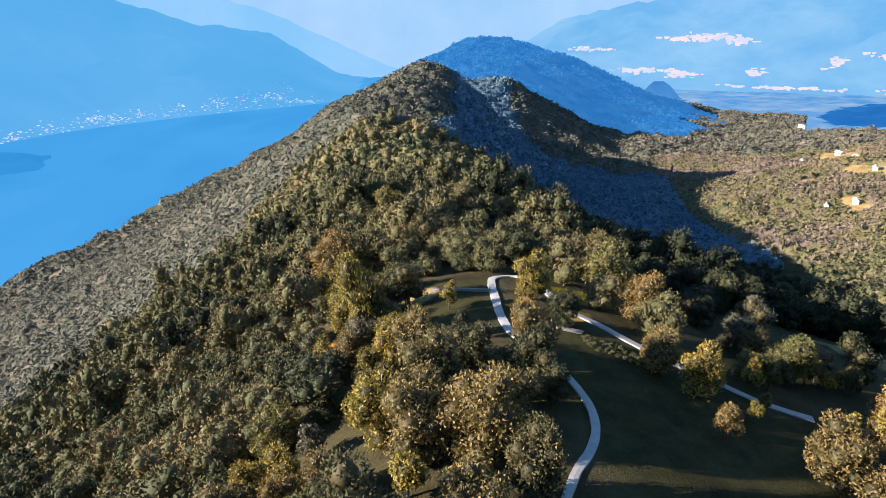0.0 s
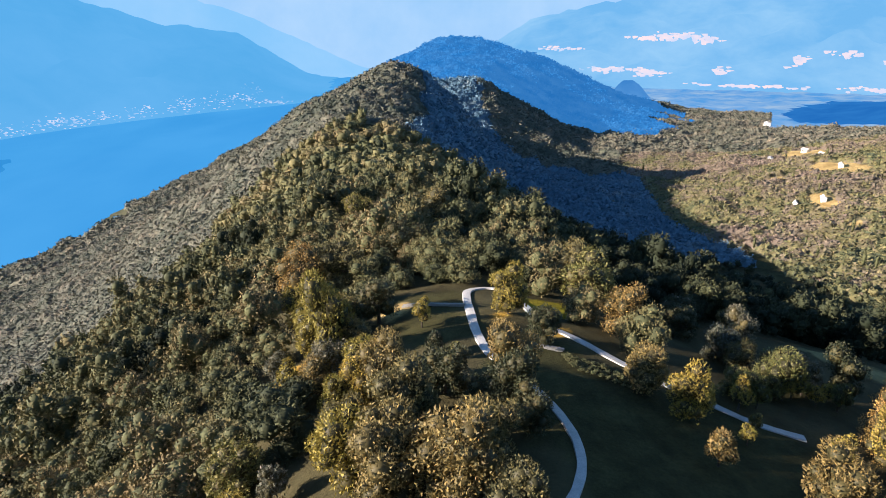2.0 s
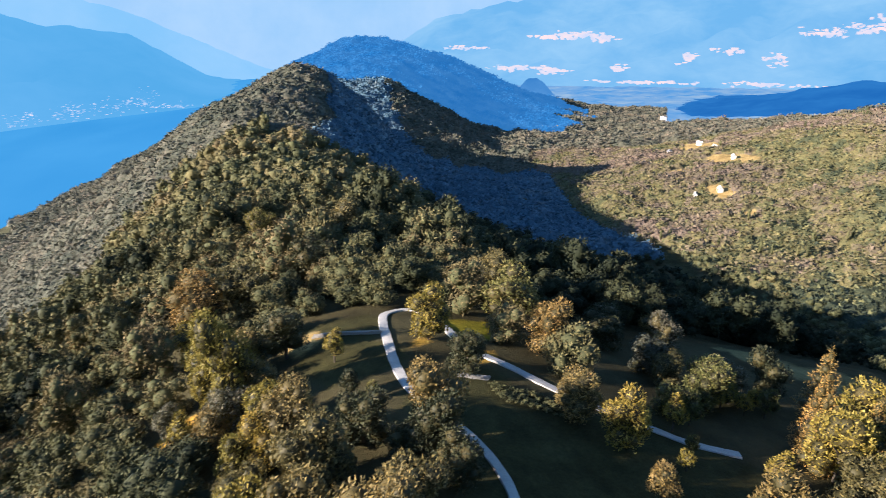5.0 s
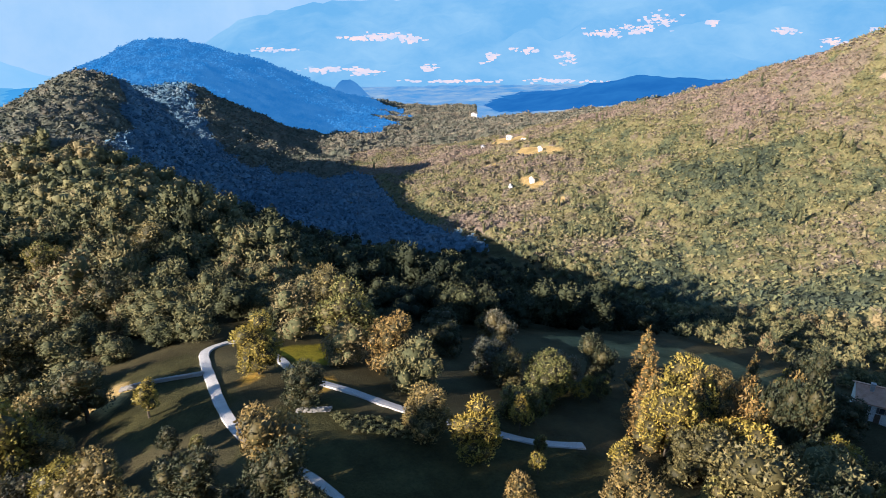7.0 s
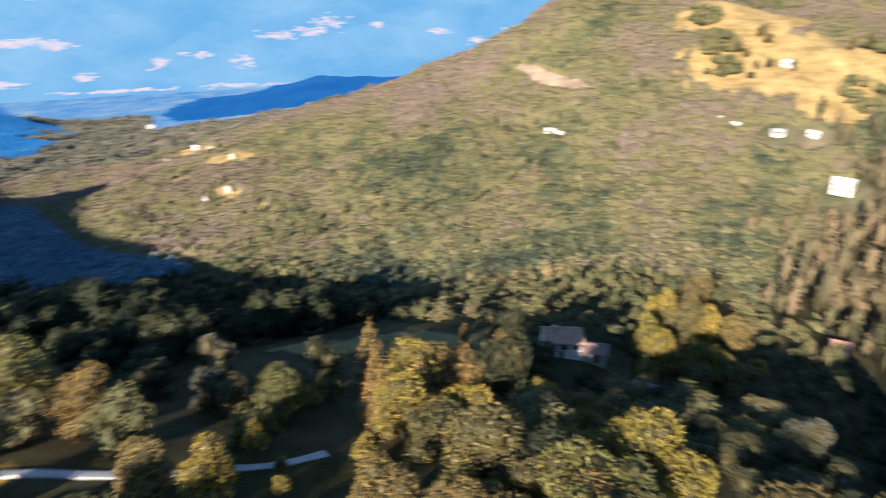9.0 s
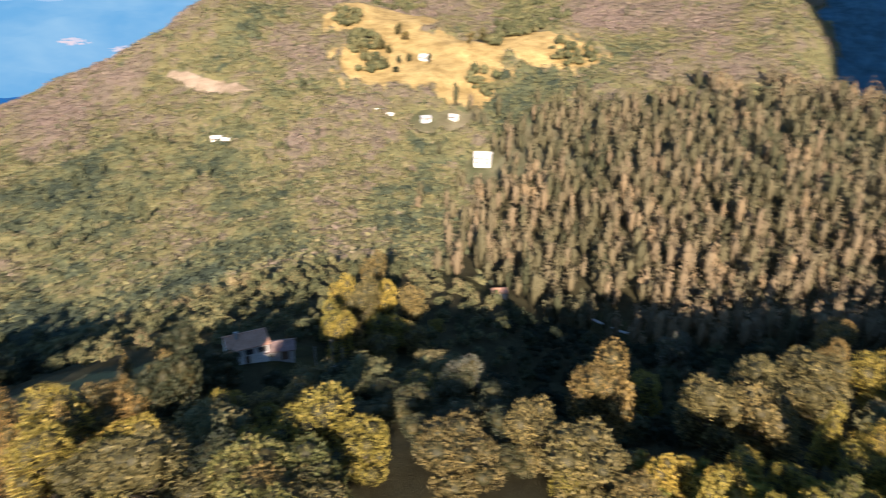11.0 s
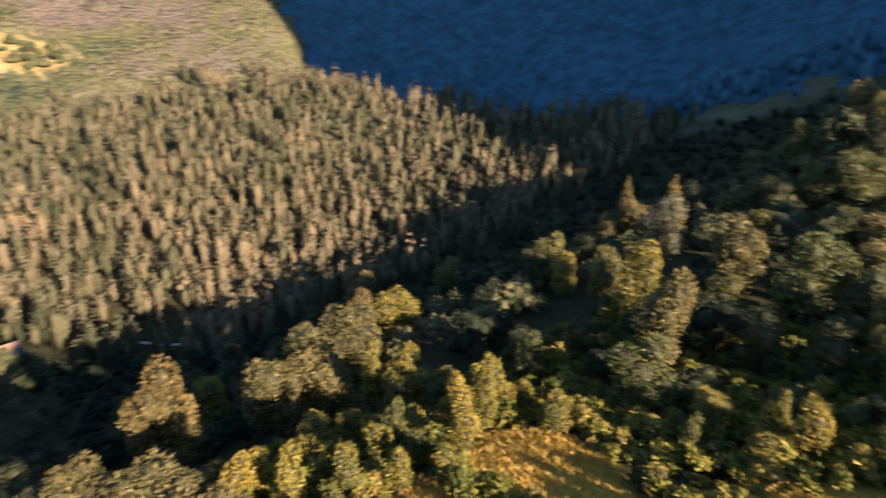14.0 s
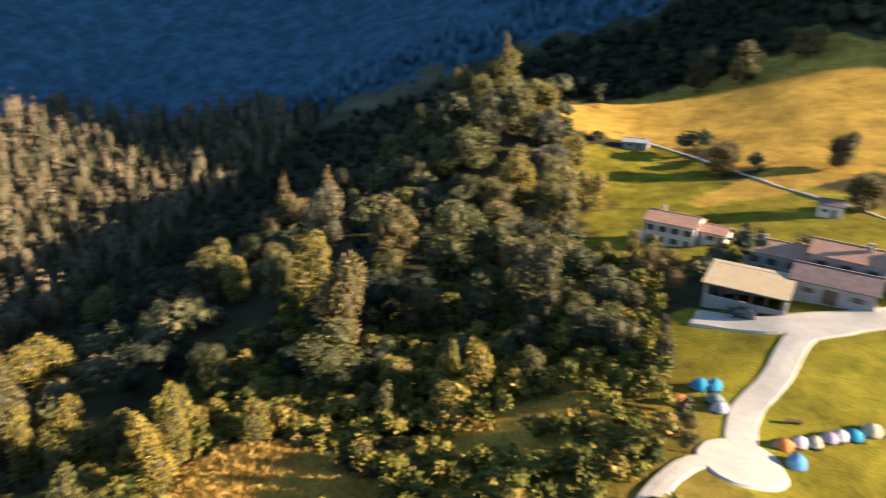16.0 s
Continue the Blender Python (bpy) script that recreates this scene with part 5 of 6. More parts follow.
def track(name, label, points, width, material, lift=0.22, uneven=0.05, taper=0.0):
    """A track that lies on the ground, with thickness and slightly uneven edges."""
    line = smooth_line(points)
    bm = bmesh.new()
    rows = []
    for i, p in enumerate(line):
        d = (line[min(i + 1, len(line) - 1)] - line[max(i - 1, 0)]).normalized()
        side = Vector((d.y, -d.x, 0))
        w = width / 2 * (1 - taper * max(0.0, 1 - i / (0.45 * len(line)))) * (1 + uneven * math.sin(i * 1.7) + uneven * 0.6 * math.sin(i * 0.61))
        rows.append([bm.verts.new((*(p + side * w * s).xy, h1(*(p + side * w * s).xy) + lift + z)) for s, z in ((-1.25, -0.55), (-1, 0), (0, 0.03), (1, 0), (1.25, -0.55))])
    for a, b in zip(rows, rows[1:]):
        for k in range(4):
            bm.faces.new((a[k], a[k + 1], b[k + 1], b[k]))
    me = bpy.data.meshes.new(name)
    bm.to_mesh(me)
    bm.free()
    me.materials.append(material)
    return tagged(new(name, me), label, "track", kind="structure")


track("road", "narrow pale concrete track winding over the hill", TRACK_A, 1.5, CONCRETE, taper=0.38)
track("road", "pale gravel lane to the farm buildings", LANE, 3.5, GRAVEL, 0.2, 0.02)
track("road", "pale footpath along the meadow's lower edge", [(29, -219), (20, -213), (10.7, -203.3), (-0.7, -189.4), (-17.5, -168), (-23.4, -161.4), (-30.2, -153.3), (-40, -142)], 0.75, GRAVEL, 0.3)
track("road", "small gravel loop beside the turning place", LOOP, 2.2, GRAVEL, 0.2, 0.02)
track("yard", "pale gravel yard before the barn", [(8.5, -88.6), (3, -87.4), (-3, -86.8), (-10, -89.6), (-19, -92.6), (-32, -97)], 5.0, GRAVEL, 0.24, 0.02)
track("road", "pale valley track in the shade", [(263, -38), (267, -28), (270, -20)], 1.6, CONCRETE, 0.3)


def turning_place(x, y, radius):
    """A round gravel turning place at the lane's end."""
    bm = bmesh.new()
    n = 44
    rings = []
    for f, dip in ((0.33, 0.0), (0.66, 0.0), (1.0, 0.0), (1.13, -0.55)):
        ring = []
        for k in range(n):
            a = k / n * 2 * math.pi
            px, py = x + radius * f * (1 + 0.04 * math.sin(3 * a + 1) + 0.02 * math.sin(7 * a)) * math.cos(a), y + radius * f * (1 + 0.04 * math.sin(2 * a)) * math.sin(a)
            ring.append(bm.verts.new((px, py, h1(px, py) + 0.23 + dip)))
        rings.append(ring)
    bm.faces.new(rings[0])
    for p, q in zip(rings, rings[1:]):
        for k in range(n):
            bm.faces.new((p[k], q[k], q[(k + 1) % n], p[(k + 1) % n]))
    bmesh.ops.recalc_face_normals(bm, faces=bm.faces)
    me = bpy.data.meshes.new("turning_place")
    bm.to_mesh(me)
    bm.free()
    me.materials.append(GRAVEL)
    tagged(new("road", me), "round gravel turning place at the lane's end", "track", kind="structure")


turning_place(2.1, -52.8, 4.6)


# ---- buildings and things ----
def gable_roof(length, depth, eaves, rise, over=0.45, thick=0.18):
    """Two sloping roof slabs with overhang, ridge along x."""
    out = []
    for s in (-1, 1):
        bm = bmesh.new()
        y0, y1 = 0.0, s * (depth / 2 + over)
        z1 = eaves - rise * over / (depth / 2)
        pts = [(-length / 2 - over, y0, eaves + rise), (length / 2 + over, y0, eaves + rise), (length / 2 + over, y1, z1), (-length / 2 - over, y1, z1)]
        a = [bm.verts.new(p) for p in pts]
        b = [bm.verts.new((x, y, z + thick)) for x, y, z in pts]
        bm.faces.new(a)
        bm.faces.new(b[::-1])
        for i in range(4):
            bm.faces.new((a[i], a[(i + 1) % 4], b[(i + 1) % 4], b[i]))
        bmesh.ops.recalc_face_normals(bm, faces=bm.faces)
        out.append(bm)
    return out


def walls_bm(length, depth, eaves, rise, sunk=1.5):
    """A gabled block of masonry."""
    bm = bmesh.new()
    prof = [(-depth / 2, -sunk), (depth / 2, -sunk), (depth / 2, eaves), (0, eaves + rise), (-depth / 2, eaves)]
    a = [bm.verts.new((-length / 2, y, z)) for y, z in prof]
    b = [bm.verts.new((length / 2, y, z)) for y, z in prof]
    bm.faces.new(a)
    bm.faces.new(b[::-1])
    for i in range(5):
        bm.faces.new((a[i], b[i], b[(i + 1) % 5], a[(i + 1) % 5]))
    bmesh.ops.recalc_face_normals(bm, faces=bm.faces)
    return bm


def frame_bm(w, h, t=0.07):
    bm = bmesh.new()
    for x0, x1, z0, z1 in ((-w / 2, w / 2, 0, t), (-w / 2, w / 2, h - t, h), (-w / 2, -w / 2 + t, t, h - t), (w / 2 - t, w / 2, t, h - t)):
        box(bm, x0, x1, -0.06, 0.06, z0, z1)
    return bm


def add_window(house, x, y, z, w, h, side, shutters=True):
    """A window in the long wall (side -1 or 1): frame, pane, sill and shutters."""
    win = part("window", frame_bm(w, h), TIMBER, house)
    win.matrix_basis = pose(x, y + side * 0.03, z)
    part("pane", boxed(-w / 2 + 0.05, w / 2 - 0.05, -0.02, 0.02, 0.05, h - 0.05), GLASS, win)
    part("sill", boxed(-w / 2 - 0.1, w / 2 + 0.1, -0.12, 0.12, -0.09, -0.01), STONEWALL, win)
    if shutters:
        for s in (-1, 1):
            x0 = s * (w / 2 + 0.05)
            part("shutter", boxed(min(x0, x0 + s * w * 0.5), max(x0, x0 + s * w * 0.5), -0.05 + side * 0.05, 0.05 + side * 0.05, 0, h), SHUTTER, win)


def add_door(house, x, y, w, h, side, material=None):
    door = part("door", boxed(-w / 2, w / 2, -0.05, 0.05, 0, h, 0.015), material or TIMBER, house)
    door.matrix_basis = pose(x, y + side * 0.04, 0)
    part("handle", boxed(w * 0.32, w * 0.32 + 0.1, side * 0.05 - 0.04, side * 0.05 + 0.04, h * 0.47, h * 0.5), RUBBER, door)


def house(name, label, x, y, turn, length, depth, eaves, rise, wall, roof, windows=(), doors=(), chimney=None, lift=0.0, group=""):
    """A gabled house; its front is the -y side before turning. windows: (x, z, w, h, side); doors: (x, w, h, side)."""
    root = new(name, None)
    tagged(root, label, "house" if "barn" not in name and "hut" not in name and "shed" not in name else name.split("_")[-1], group)
    c, s = abs(math.cos(radians(turn))), abs(math.sin(radians(turn)))
    root.matrix_basis = pose(x, y, h1(x, y) + lift, 0, 0, turn)
    part("wall", walls_bm(length, depth, eaves, rise), wall, root)
    for bm in gable_roof(length, depth, eaves, rise):
        part("roof", bm, roof, root)
    part("ridge_cap", boxed(-length / 2 - 0.45, length / 2 + 0.45, -0.16, 0.16, eaves + rise + 0.12, eaves + rise + 0.26), roof, root)
    for wx, wz, ww, wh, side in windows:
        add_window(root, wx, side * depth / 2, wz, ww, wh, side)
    for dx, dw, dh, side in doors:
        add_door(root, dx, side * depth / 2, dw, dh, side)
    if chimney:
        ch = part("chimney", boxed(chimney[0] - 0.35, chimney[0] + 0.35, chimney[1] - 0.35, chimney[1] + 0.35, eaves, eaves + rise + 1.1, 0.03), STONEWALL, root)
        part("cap", boxed(chimney[0] - 0.45, chimney[0] + 0.45, chimney[1] - 0.45, chimney[1] + 0.45, eaves + rise + 1.1, eaves + rise + 1.22), STONEWALL, ch)
    return root


# the hamlet: fronts look north to the camera
house("farmhouse", "white two-storey farmhouse with a terracotta roof", 14.6, -137.6, -14, 11.5, 7.5, 5.6, 1.5, PLASTER, ROOF_RED,
      [(-4.2, 3.3, 0.9, 1.3, 1), (-1.4, 3.3, 0.9, 1.3, 1), (1.5, 3.3, 0.9, 1.3, 1), (4.3, 3.3, 0.9, 1.3, 1), (4.3, 0.9, 0.9, 1.2, 1), (-1.4, 0.9, 0.9, 1.2, 1)],
      [(1.5, 1.0, 2.1, 1), (-4.2, 1.1, 2.1, 1)], (3.0, -1.0))
house("farmhouse_annex", "low rendered annex with a pale terracotta roof", 5.2, -136.2, -15, 5.5, 6.0, 2.7, 1.0, PLASTER, ROOF_RED, [(0.5, 1.0, 0.9, 1.0, 1)], [(-1.5, 0.9, 2.0, 1)])
house("row_house", "grey stone row house with a pinkish tiled roof", -4.5, -110.5, -15, 10.0, 7.0, 4.6, 1.5, STONEWALL, ROOF_RED,
      [(-3.2, 2.5, 0.9, 1.2, 1), (0.2, 2.5, 0.9, 1.2, 1), (3.2, 2.5, 0.9, 1.2, 1)], [(1.6, 1.0, 2.1, 1)], (2.5, 0.9), group="stone row houses")
house("row_house", "tall row house with a weathered terracotta roof", -15.5, -107.5, -17, 11.5, 7.5, 5.0, 1.6, STONEWALL, ROOF_RED,
      [(-3.8, 2.8, 0.9, 1.2, 1), (0.0, 2.8, 0.9, 1.2, 1), (3.8, 2.8, 0.9, 1.2, 1)], [(-1.8, 1.0, 2.1, 1)], (-2.5, 0.9), group="stone row houses")
house("row_house", "plastered row house with a pink tiled roof", -28.0, -103.5, -17, 12.0, 7.5, 5.2, 1.6, PLASTER, ROOF_RED,
      [(-3.8, 2.8, 0.9, 1.2, 1), (0.0, 2.8, 0.9, 1.2, 1), (3.8, 2.8, 0.9, 1.2, 1)], [(1.8, 1.0, 2.1, 1)], group="stone row houses")
house("stable_barn", "stone barn with a weathered dark brown roof", -12.2, -98.4, -14, 12.0, 7.5, 3.2, 1.6, STONEWALL, ROOF_BROWN,
      [(-3.6, 1.3, 0.9, 0.8, 1), (3.4, 1.3, 0.9, 0.8, 1)], [(0.2, 2.2, 2.4, 1)])
house("stone_hut", "small grey hut with a pale slab roof", 32.3, -214.5, -2, 8.2, 4.6, 2.4, 0.9, STONEWALL, ROOF_GREY, [(1.8, 1.0, 0.7, 0.7, 1)], [(-1.2, 0.9, 1.9, 1)])
house("stone_hut", "little plastered hut with a brown roof by a path", -19.3, -154.0, -14, 5.0, 4.4, 2.9, 0.9, PLASTER, ROOF_BROWN, [(1.0, 1.2, 0.6, 0.7, 1)], [(-0.9, 0.9, 1.9, 1)])


def open_barn():
    """A long open-fronted barn: stone back, timber posts, tan roof."""
    root = new("open_barn", None)
    tagged(root, "long open-fronted barn with a sunlit tan roof", "barn")
    x, y = 0.8, -94.6
    root.matrix_basis = pose(x, y, h1(x, y) + 0.1, 0, 0, -12)
    part("wall", boxed(-6.0, 6.0, -3.6, -3.1, -1.5, 3.9), STONEWALL, root, "grey stone back wall")
    for s in (-1, 1):
        part("end_wall", boxed(s * 6.0 - 0.25, s * 6.0 + 0.25, -3.1, 3.2, -1.5, 3.4), STONEWALL, root)
    part("parapet", boxed(-5.7, 5.7, 3.0, 3.3, -1.5, 1.25), STONEWALL, root, "low rendered front wall")
    for k in range(6):
        px = -5.6 + k * 2.24
        part("post", boxed(px - 0.14, px + 0.14, 3.0, 3.28, 1.25, 3.1, 0.02), TIMBER, root)
    part("beam", boxed(-6.2, 6.2, 2.95, 3.3, 3.1, 3.5, 0.02), TIMBER, root)
    roof = bmesh.new()
    pts = [(-6.6, -4.2, 4.9), (6.6, -4.2, 4.9), (6.6, 3.9, 3.35), (-6.6, 3.9, 3.35)]
    a, b = [roof.verts.new(p) for p in pts], [roof.verts.new((q[0], q[1], q[2] + 0.16)) for q in pts]
    roof.faces.new(a)
    roof.faces.new(b[::-1])
    for i in range(4):
        roof.faces.new((a[i], a[(i + 1) % 4], b[(i + 1) % 4], b[i]))
    bmesh.ops.recalc_face_normals(roof, faces=roof.faces)
    part("roof", roof, ROOF_TIN, root, "sunlit tan sheet roof")
    part("gutter", boxed(-6.6, 6.6, 3.9, 4.05, 3.25, 3.4), TIMBER, root)
    part("upper_wall", boxed(-6.0, 6.0, -3.55, -3.15, 3.9, 4.9), STONEWALL, root)
    for k in range(9):
        rx = -5.8 + k * 1.45
        bm = boxed(rx - 0.07, rx + 0.07, -3.9, 3.7, 0, 0.16)
        for v in bm.verts:
            v.co.z += 3.2 + (3.9 - v.co.y) * (1.55 / 8.1)
        part("rafter", bm, TIMBER, root)


open_barn()


def car(x, y, turn):
    """A small estate car."""
    root = new("car", None)
    tagged(root, "dark grey estate car parked before the barn", "car")
    root.matrix_basis = pose(x, y, h1(x, y) + 0.18, 0, 0, turn)
    body = bmesh.new()
    prof = [(-2.1, 0.35), (-2.15, 0.75), (-1.95, 0.95), (-0.9, 1.0), (1.9, 1.02), (2.1, 0.85), (2.12, 0.35)]
    a = [body.verts.new((px, -0.85, pz)) for px, pz in prof]
    b = [body.verts.new((px, 0.85, pz)) for px, pz in prof]
    body.faces.new(a)
    body.faces.new(b[::-1])
    for i in range(len(prof)):
        j = (i + 1) % len(prof)
        body.faces.new((a[i], b[i], b[j], a[j]))
    bmesh.ops.recalc_face_normals(body, faces=body.faces)
    bmesh.ops.bevel(body, geom=list(body.edges), offset=0.05, segments=2, affect="EDGES")
    part("body", body, CAR_PAINT, root, smooth=True)
    cab = bmesh.new()
    lo, hi = [(-1.1, 0.98), (1.95, 0.98)], [(-0.45, 1.5), (1.6, 1.5)]
    vs = [cab.verts.new((px, s * w, pz)) for s in (-1, 1) for (px, pz), w in zip((lo[0], lo[1], hi[1], hi[0]), (0.8, 0.8, 0.65, 0.65))]
    cab.faces.new(vs[:4])
    cab.faces.new(vs[4:][::-1])
    for i in range(4):
        j = (i + 1) % 4
        cab.faces.new((vs[i], vs[4 + i], vs[4 + j], vs[j]))
    bmesh.ops.recalc_face_normals(cab, faces=cab.faces)
    part("cabin_glass", cab, GLASS, root, "dark tinted cabin windows")
    part("roof_panel", boxed(-0.42, 1.58, -0.64, 0.64, 1.5, 1.56, 0.02), CAR_PAINT, root)
    for wx in (-1.35, 1.3):
        for s in (-1, 1):
            bm = bmesh.new()
            bmesh.ops.create_cone(bm, cap_ends=True, segments=18, radius1=0.32, radius2=0.32, depth=0.22, matrix=Matrix.Rotation(math.pi / 2, 4, "X"))
            wheel = part("wheel", bm, RUBBER, root)
            wheel.matrix_basis = pose(wx, s * 0.78, 0.3)
            bm = bmesh.new()
            bmesh.ops.create_cone(bm, cap_ends=True, segments=14, radius1=0.2, radius2=0.17, depth=0.06, matrix=Matrix.Translation((0, s * 0.12, 0)) @ Matrix.Rotation(math.pi / 2, 4, "X"))
            part("rim", bm, ROOF_GREY, wheel)
    for s in (-1, 1):
        part("headlight", boxed(-2.18, -2.08, s * 0.62 - 0.16, s * 0.62 + 0.16, 0.68, 0.82, 0.02), PLASTER, root)


car(1.6, -89.0, 170)


def tent(x, y, turn, colour, size, label):
    """A dome tent: fly sheet with a door panel, crossed poles and a ground sheet."""
    root = new("tent", None)
    tagged(root, label, "tent", "camping tents on the lawn")
    root.matrix_basis = pose(x, y, h1(x, y) + 0.05, 0, 0, turn)
    bm = bmesh.new()
    rings, segs = 5, 12
    rows = []
    for i in range(rings + 1):
        f = i / rings * math.pi / 2
        rows.append([bm.verts.new((size * math.cos(f) * math.cos(j / segs * 2 * math.pi) * (1 + 0.08 * math.cos(4 * j / segs * 2 * math.pi)),
                                   size * 0.78 * math.cos(f) * math.sin(j / segs * 2 * math.pi) * (1 + 0.08 * math.cos(4 * j / segs * 2 * math.pi)),
                                   1.25 * math.sin(f) ** 0.9 * size / 1.15)) for j in range(segs)])
    for a, b in zip(rows, rows[1:]):
        for j in range(segs):
            bm.faces.new((a[j], a[(j + 1) % segs], b[(j + 1) % segs], b[j]))
    bmesh.ops.remove_doubles(bm, verts=bm.verts, dist=0.01)
    part("fly_sheet", bm, FABRICS[colour], root, smooth=True)
    door = bmesh.new()
    pts = [(size * 0.99, -0.35, 0.02), (size * 0.99, 0.35, 0.02), (size * 0.78, 0.22, 0.72 * size), (size * 0.78, -0.22, 0.72 * size)]
    a = [door.verts.new((px + 0.04, py, pz)) for px, py, pz in pts]
    b = [door.verts.new((px + 0.07, py, pz)) for px, py, pz in pts]
    door.faces.new(a)
    door.faces.new(b[::-1])
    for i in range(4):
        door.faces.new((a[i], a[(i + 1) % 4], b[(i + 1) % 4], b[i]))
    part("door_panel", door, FABRICS["grey"], root)
    for s in (-1, 1):
        pole = bmesh.new()
        last = None
        for i in range(13):
            f = i / 12 * math.pi
            c = Vector((size * 1.02 * math.cos(f) * 0.75, s * size * 0.8 * math.cos(f) * 0.75, 1.3 * math.sin(f) ** 0.9 * size / 1.15))
            if last is not None:
                m = Matrix.Translation((c + last) / 2) @ (c - last).to_track_quat("Z", "Y").to_matrix().to_4x4()
                bmesh.ops.create_cone(pole, segments=4, radius1=0.02, radius2=0.02, depth=(c - last).length, matrix=m)
            last = c
        part("pole", pole, SHUTTER, root)
    part("ground_sheet", boxed(-size * 1.02, size * 1.02, -size * 0.8, size * 0.8, -0.05, 0.02), RUBBER, root)


for tx, ty, tt, tc, ts, tl in [
    (6.9, -68.2, 20, "teal", 1.35, "teal blue dome tent beside the hedge"), (5.1, -68.7, 60, "teal", 1.2, "teal dome tent with a pale top"),
    (9.3, -64.4, 40, "orange", 1.1, "pale orange dome tent by the hedge"), (5.0, -65.4, 0, "green", 1.15, "grey-green dome tent on the lawn"),
    (4.4, -63.6, 30, "grey", 1.15, "pale grey dome tent near the lane"), (8.3, -61.0, 70, "blue", 1.0, "small blue tent by the hedge"),
    (-2.6, -58.4, 15, "orange", 1.15, "red-orange tent at the end of the row"), (-4.4, -59.6, 40, "white", 1.05, "white dome tent in the row"),
    (-6.0, -60.2, 75, "sand", 1.0, "sand-coloured low tent in the row"), (-7.7, -61.4, 20, "mauve", 1.0, "mauve grey tent in the row"),
    (-8.9, -62.3, 50, "white", 1.0, "pale dome tent in the row"), (-10.3, -62.9, 10, "teal", 1.1, "bright teal tent in the row"),
    (-12.6, -64.9, 30, "sand", 1.25, "cream and sand tent at the row's end"), (-3.7, -55.6, 55, "blue", 1.3, "light blue tent below the row"),
]:
    tent(tx, ty, tt, tc, ts, tl)

# farm in the valley and houses on the far slope
house("valley_farmhouse", "plastered farmhouse with a faded terracotta roof", 129.0, 76.5, 125, 8.5, 7.5, 4.2, 1.7, PLASTER, ROOF_RED,
      [(-2.8, 2.4, 0.9, 1.2, 1), (0, 2.4, 0.9, 1.2, 1), (2.8, 2.4, 0.9, 1.2, 1), (-2.4, 2.4, 0.9, 1.2, -1), (2.4, 2.4, 0.9, 1.2, -1)], [(0.5, 1.0, 2.1, 1)], (2.0, 1.0), 0.4)
house("lean_shed", "long low shed with a dull brown roof", 131.5, 70.0, 110, 7, 5, 2.4, 1.0, STONEWALL, ROOF_BROWN, [(2, 1.0, 0.8, 0.8, 1)], [(-1.5, 1.6, 2.0, 1)], None, 0.6)
house("garden_shed", "small white shed with a grey roof", 127.0, 54.5, 100, 6.5, 5.0, 2.3, 1.1, PLASTER, ROOF_GREY, [(1, 1.0, 0.7, 0.7, 1)], [(-1, 0.9, 1.9, 1)], None, 0.5)
house("slope_house", "large white house alone on the wooded slope", 434.5, 39.0, 85, 11, 9, 6.5, 2.0, PLASTER, PLASTER, [(-3.4, 4.0, 1.0, 1.3, 1), (0, 4.0, 1.0, 1.3, 1), (3.4, 4.0, 1.0, 1.3, 1), (-3.4, 1.2, 1.0, 1.3, 1), (3.4, 1.2, 1.0, 1.3, 1)], [(0, 1.2, 2.2, 1)], None, 1.0)
for hx, hy, hl, hw in [(475, 84, 7, "cottage"), (478.5, 63.5, 6, "cottage"), (486, 121, 5, "cottage"), (482, 112, 5, "cottage"), (566, 97, 9, "meadow_barn"), (454, 238.7, 7, "cottage"), (448, 228, 6, "cottage"),
                       (399, 684, 8, "cottage"), (386, 548, 6, "cottage"), (318, 464, 6, "cottage"), (300, 470, 5, "cottage"), (850, 1490, 20, "cottage"), (452, 706, 8, "cottage"), (408, 610, 6, "cottage")]:
    house(hw, "small pale cottage among trees and meadows" if hw == "cottage" else "low pale barn on the dry meadow", hx, hy, (hx * 37) % 60 - 30 + 90, hl, hl * 0.6, hl * 0.36, 1.4, PLASTER, ROOF_GREY if int(hx) % 2 else PLASTER,
          [(-hl * 0.25, 1.2, 0.9, 1.0, 1), (hl * 0.25, 1.2, 0.9, 1.0, 1)], [(0, 1.0, 2.0, 1)], None, 0.5, "scattered cottages")
house("red_roof_shed", "little shed with a red roof in the shaded valley", 253.0, 22.0, 100, 6, 4.5, 2.4, 1.2, STONEWALL, ROOF_RED, (), [(0, 1.0, 1.9, 1)])


def utility_pole(x, y, tall):
    root = new("utility_pole", None)
    tagged(root, "grey wooden utility pole with a crossarm", "pole", "wooden poles at the farm")
    root.matrix_basis = pose(x, y, h1(x, y))
    bm = bmesh.new()
    bmesh.ops.create_cone(bm, cap_ends=True, segments=8, radius1=0.14, radius2=0.1, depth=tall + 1, matrix=Matrix.Translation((0, 0, tall / 2 - 0.5)))
    part("shaft", bm, POLE_WOOD, root)
    part("crossarm", boxed(-0.7, 0.7, -0.06, 0.06, tall - 0.6, tall - 0.46, 0.01), POLE_WOOD, root)


utility_pole(134, 58, 8)
utility_pole(130.5, 54.5, 8)
utility_pole(128.0, 60.0, 7)


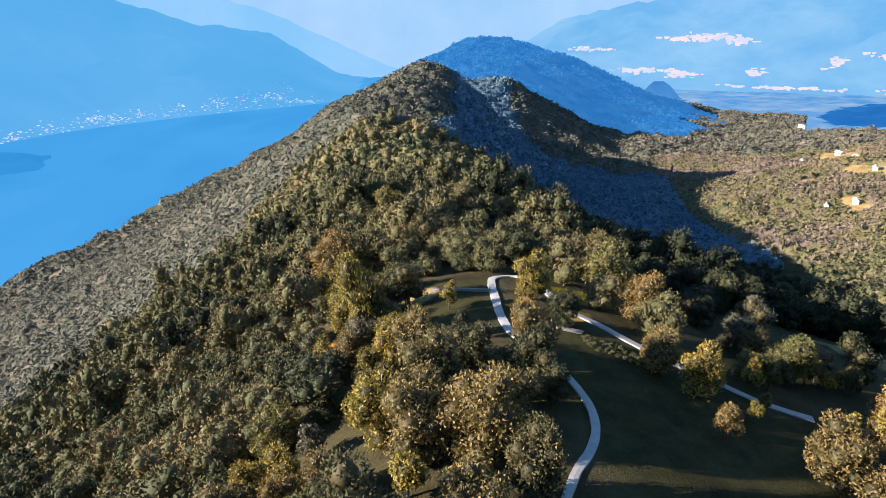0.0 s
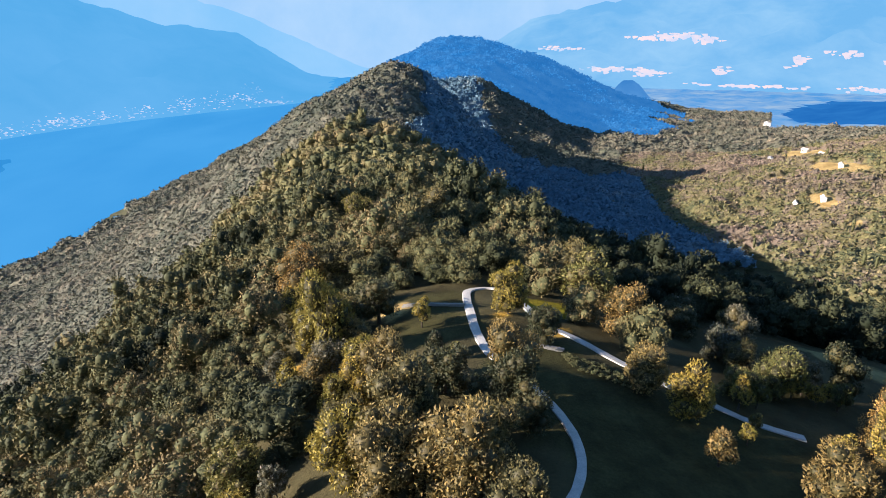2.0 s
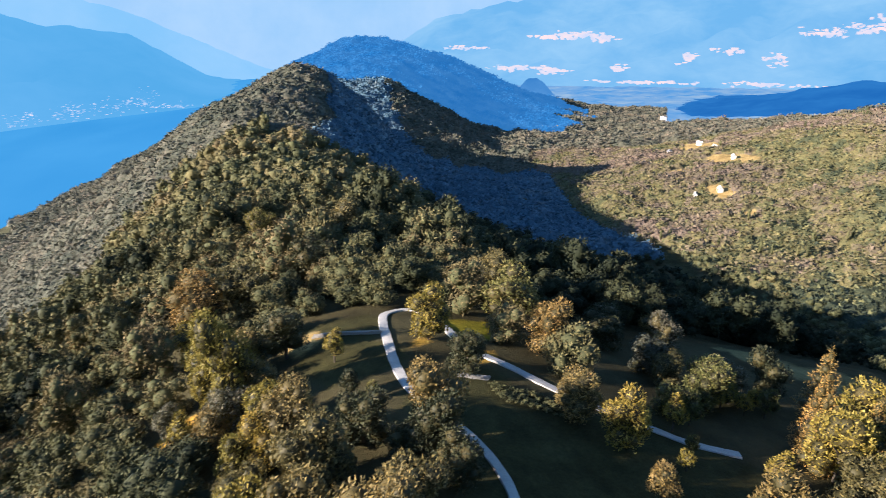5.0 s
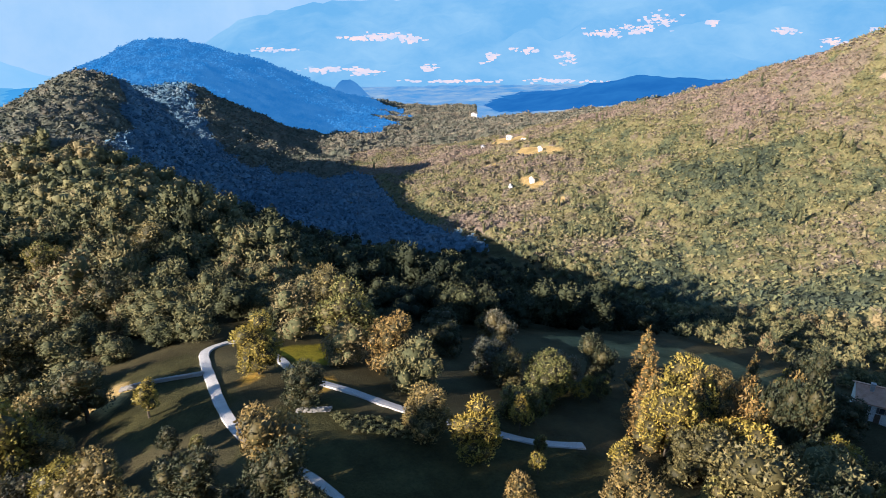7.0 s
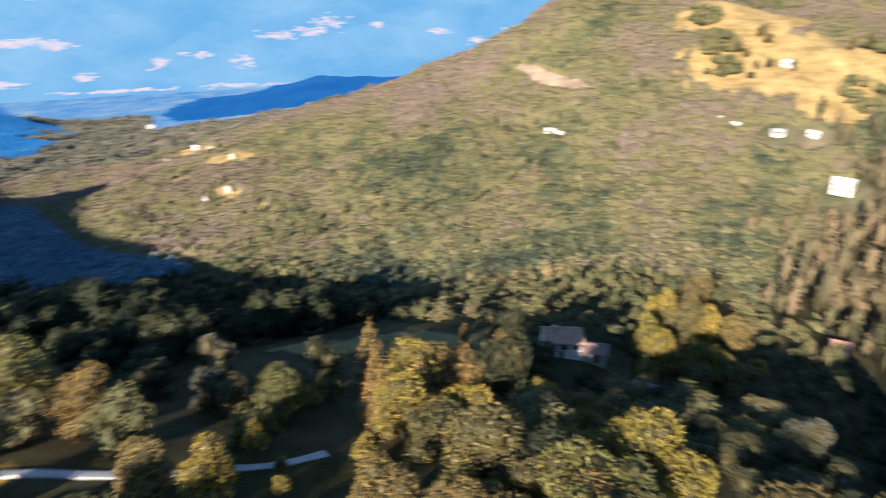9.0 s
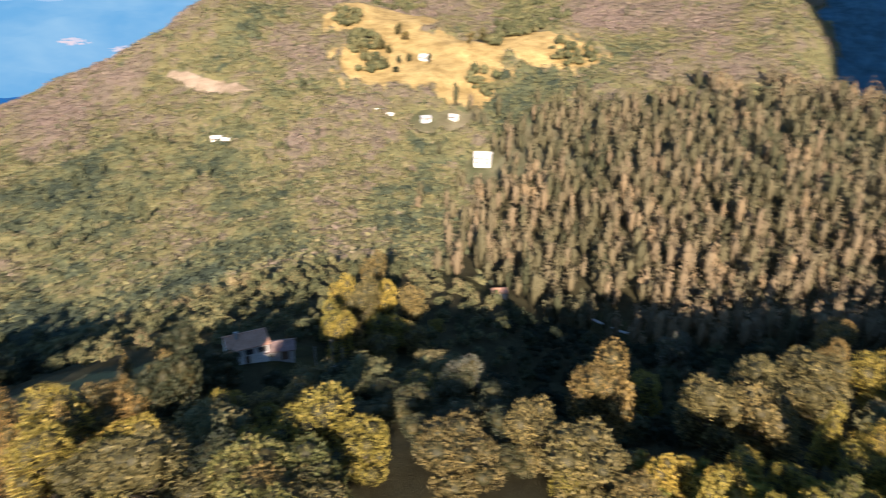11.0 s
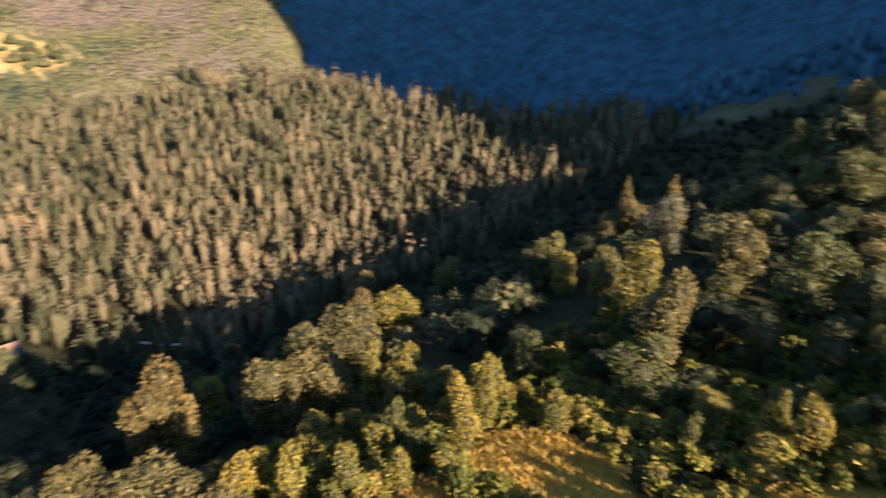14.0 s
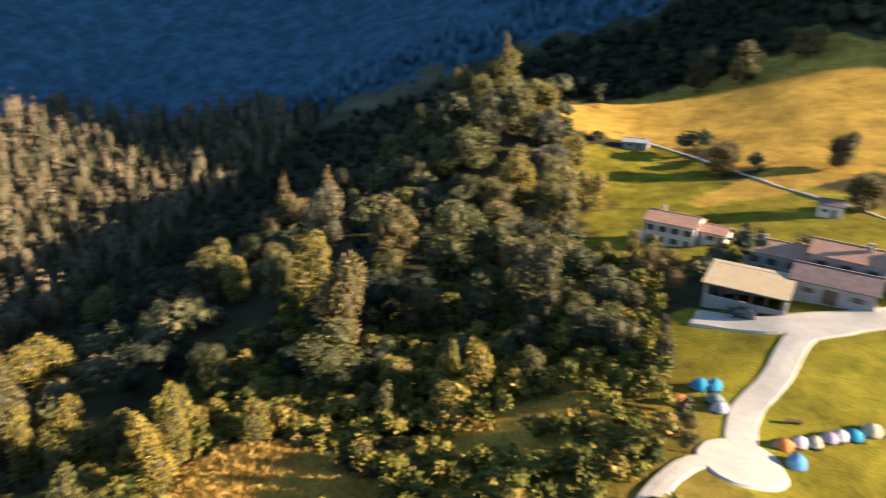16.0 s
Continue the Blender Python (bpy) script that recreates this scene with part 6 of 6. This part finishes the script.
def stone_wall(points, seed):
    """A low dry-stone wall: two courses of rough stones on a line over the ground."""
    r = random.Random(seed)
    root = new("stone_wall", None)
    tagged(root, "low dry-stone wall edging the terrace by the bend", "wall")
    shapes = []
    for k in range(5):
        bm = bmesh.new()
        bmesh.ops.create_cube(bm, size=1)
        for v in bm.verts:
            v.co = Vector((v.co.x * 0.62 + r.uniform(-0.06, 0.06), v.co.y * 0.42 + r.uniform(-0.05, 0.05), v.co.z * 0.34 + r.uniform(-0.04, 0.04)))
        me = bpy.data.meshes.new("stone")
        bm.to_mesh(me)
        bm.free()
        me.materials.append(STONEWALL)
        shapes.append(me)
    for (ax, ay), (bx, by) in zip(points, points[1:]):
        n = int(math.hypot(bx - ax, by - ay) / 0.6)
        turn = math.degrees(math.atan2(by - ay, bx - ax))
        for k in range(n):
            for course in range(2):
                f = (k + 0.5 * course + 0.2) / n
                x, y = ax + (bx - ax) * f, ay + (by - ay) * f
                ob = new("stone", r.choice(shapes))
                ob.parent = root
                ob.matrix_basis = pose(x, y, h1(x, y) + 0.16 + 0.3 * course, r.uniform(-5, 5), r.uniform(-5, 5), turn + r.uniform(-9, 9))


stone_wall([(-2.6, 117.9), (3, 116.2), (9.2, 113.9)], 5)
stone_wall([(19.2, 96.0), (21.4, 95.4), (23.8, 95.2)], 6)


def garden_rows():
    """Leafy kitchen-garden rows beside the upper track."""
    r = np.random.RandomState(71)
    x, y = [], []
    for row in range(5):
        n = 12
        f = (np.arange(n) + r.uniform(-0.3, 0.3, n)) / n
        x.append(23.6 + 8.2 * f + 0.1 * row)
        y.append(93.6 - 3.6 * f - 1.15 * row + r.normal(0, 0.12, n))
    x, y = np.concatenate(x), np.concatenate(y)
    shapes = [crown_mesh(180 + s, (0.7, 0.9)[s], 3, 60, 0.11) for s in range(2)]
    forest("garden_plants", "leafy green rows in a kitchen garden", x, y, r.uniform(0.7, 1.25, len(x)), r.uniform(0.2, 0.4, len(x)), shapes, WOODS_NEAR, 72)


garden_rows()


def caravan(x, y, turn):
    """A small white touring caravan."""
    root = new("caravan", None)
    tagged(root, "small white caravan parked beside the farmhouse", "caravan")
    root.matrix_basis = pose(x, y, h1(x, y) + 0.1, 0, 0, turn)
    part("body", boxed(-2.0, 2.0, -0.95, 0.95, 0.45, 2.3, 0.22), FABRICS["white"], root, smooth=True)
    for wx in (-1.1, 1.0):
        part("window", boxed(wx - 0.45, wx + 0.45, 0.94, 0.965, 1.3, 1.8, 0.005), GLASS, root, "dark window")
    part("door", boxed(-0.32, 0.28, 0.945, 0.975, 0.55, 2.05, 0.008), PLASTER, root)
    part("drawbar", boxed(-3.0, -1.9, -0.08, 0.08, 0.5, 0.6, 0.01), ROOF_GREY, root)
    for s in (-1, 1):
        bm = bmesh.new()
        bmesh.ops.create_cone(bm, cap_ends=True, segments=18, radius1=0.33, radius2=0.33, depth=0.2, matrix=Matrix.Rotation(math.pi / 2, 4, "X"))
        part("wheel", bm, RUBBER, root).matrix_basis = pose(0.2, s * 0.82, 0.23)


caravan(22.4, -138.2, 165)


def bench(x, y, turn):
    """A plank bench on two trestles."""
    root = new("bench", None)
    tagged(root, "dark wooden plank bench on the lawn", "bench")
    root.matrix_basis = pose(x, y, h1(x, y) + 0.02, 0, 0, turn)
    for k in range(3):
        part("plank", boxed(-1.1, 1.1, -0.27 + 0.19 * k, -0.1 + 0.19 * k, 0.42, 0.47, 0.006), TIMBER, root)
    for s in (-1, 1):
        part("trestle", boxed(s * 0.8 - 0.06, s * 0.8 + 0.06, -0.24, 0.26, -0.2, 0.42, 0.008), TIMBER, root)


bench(-4.0, -63.4, 12)
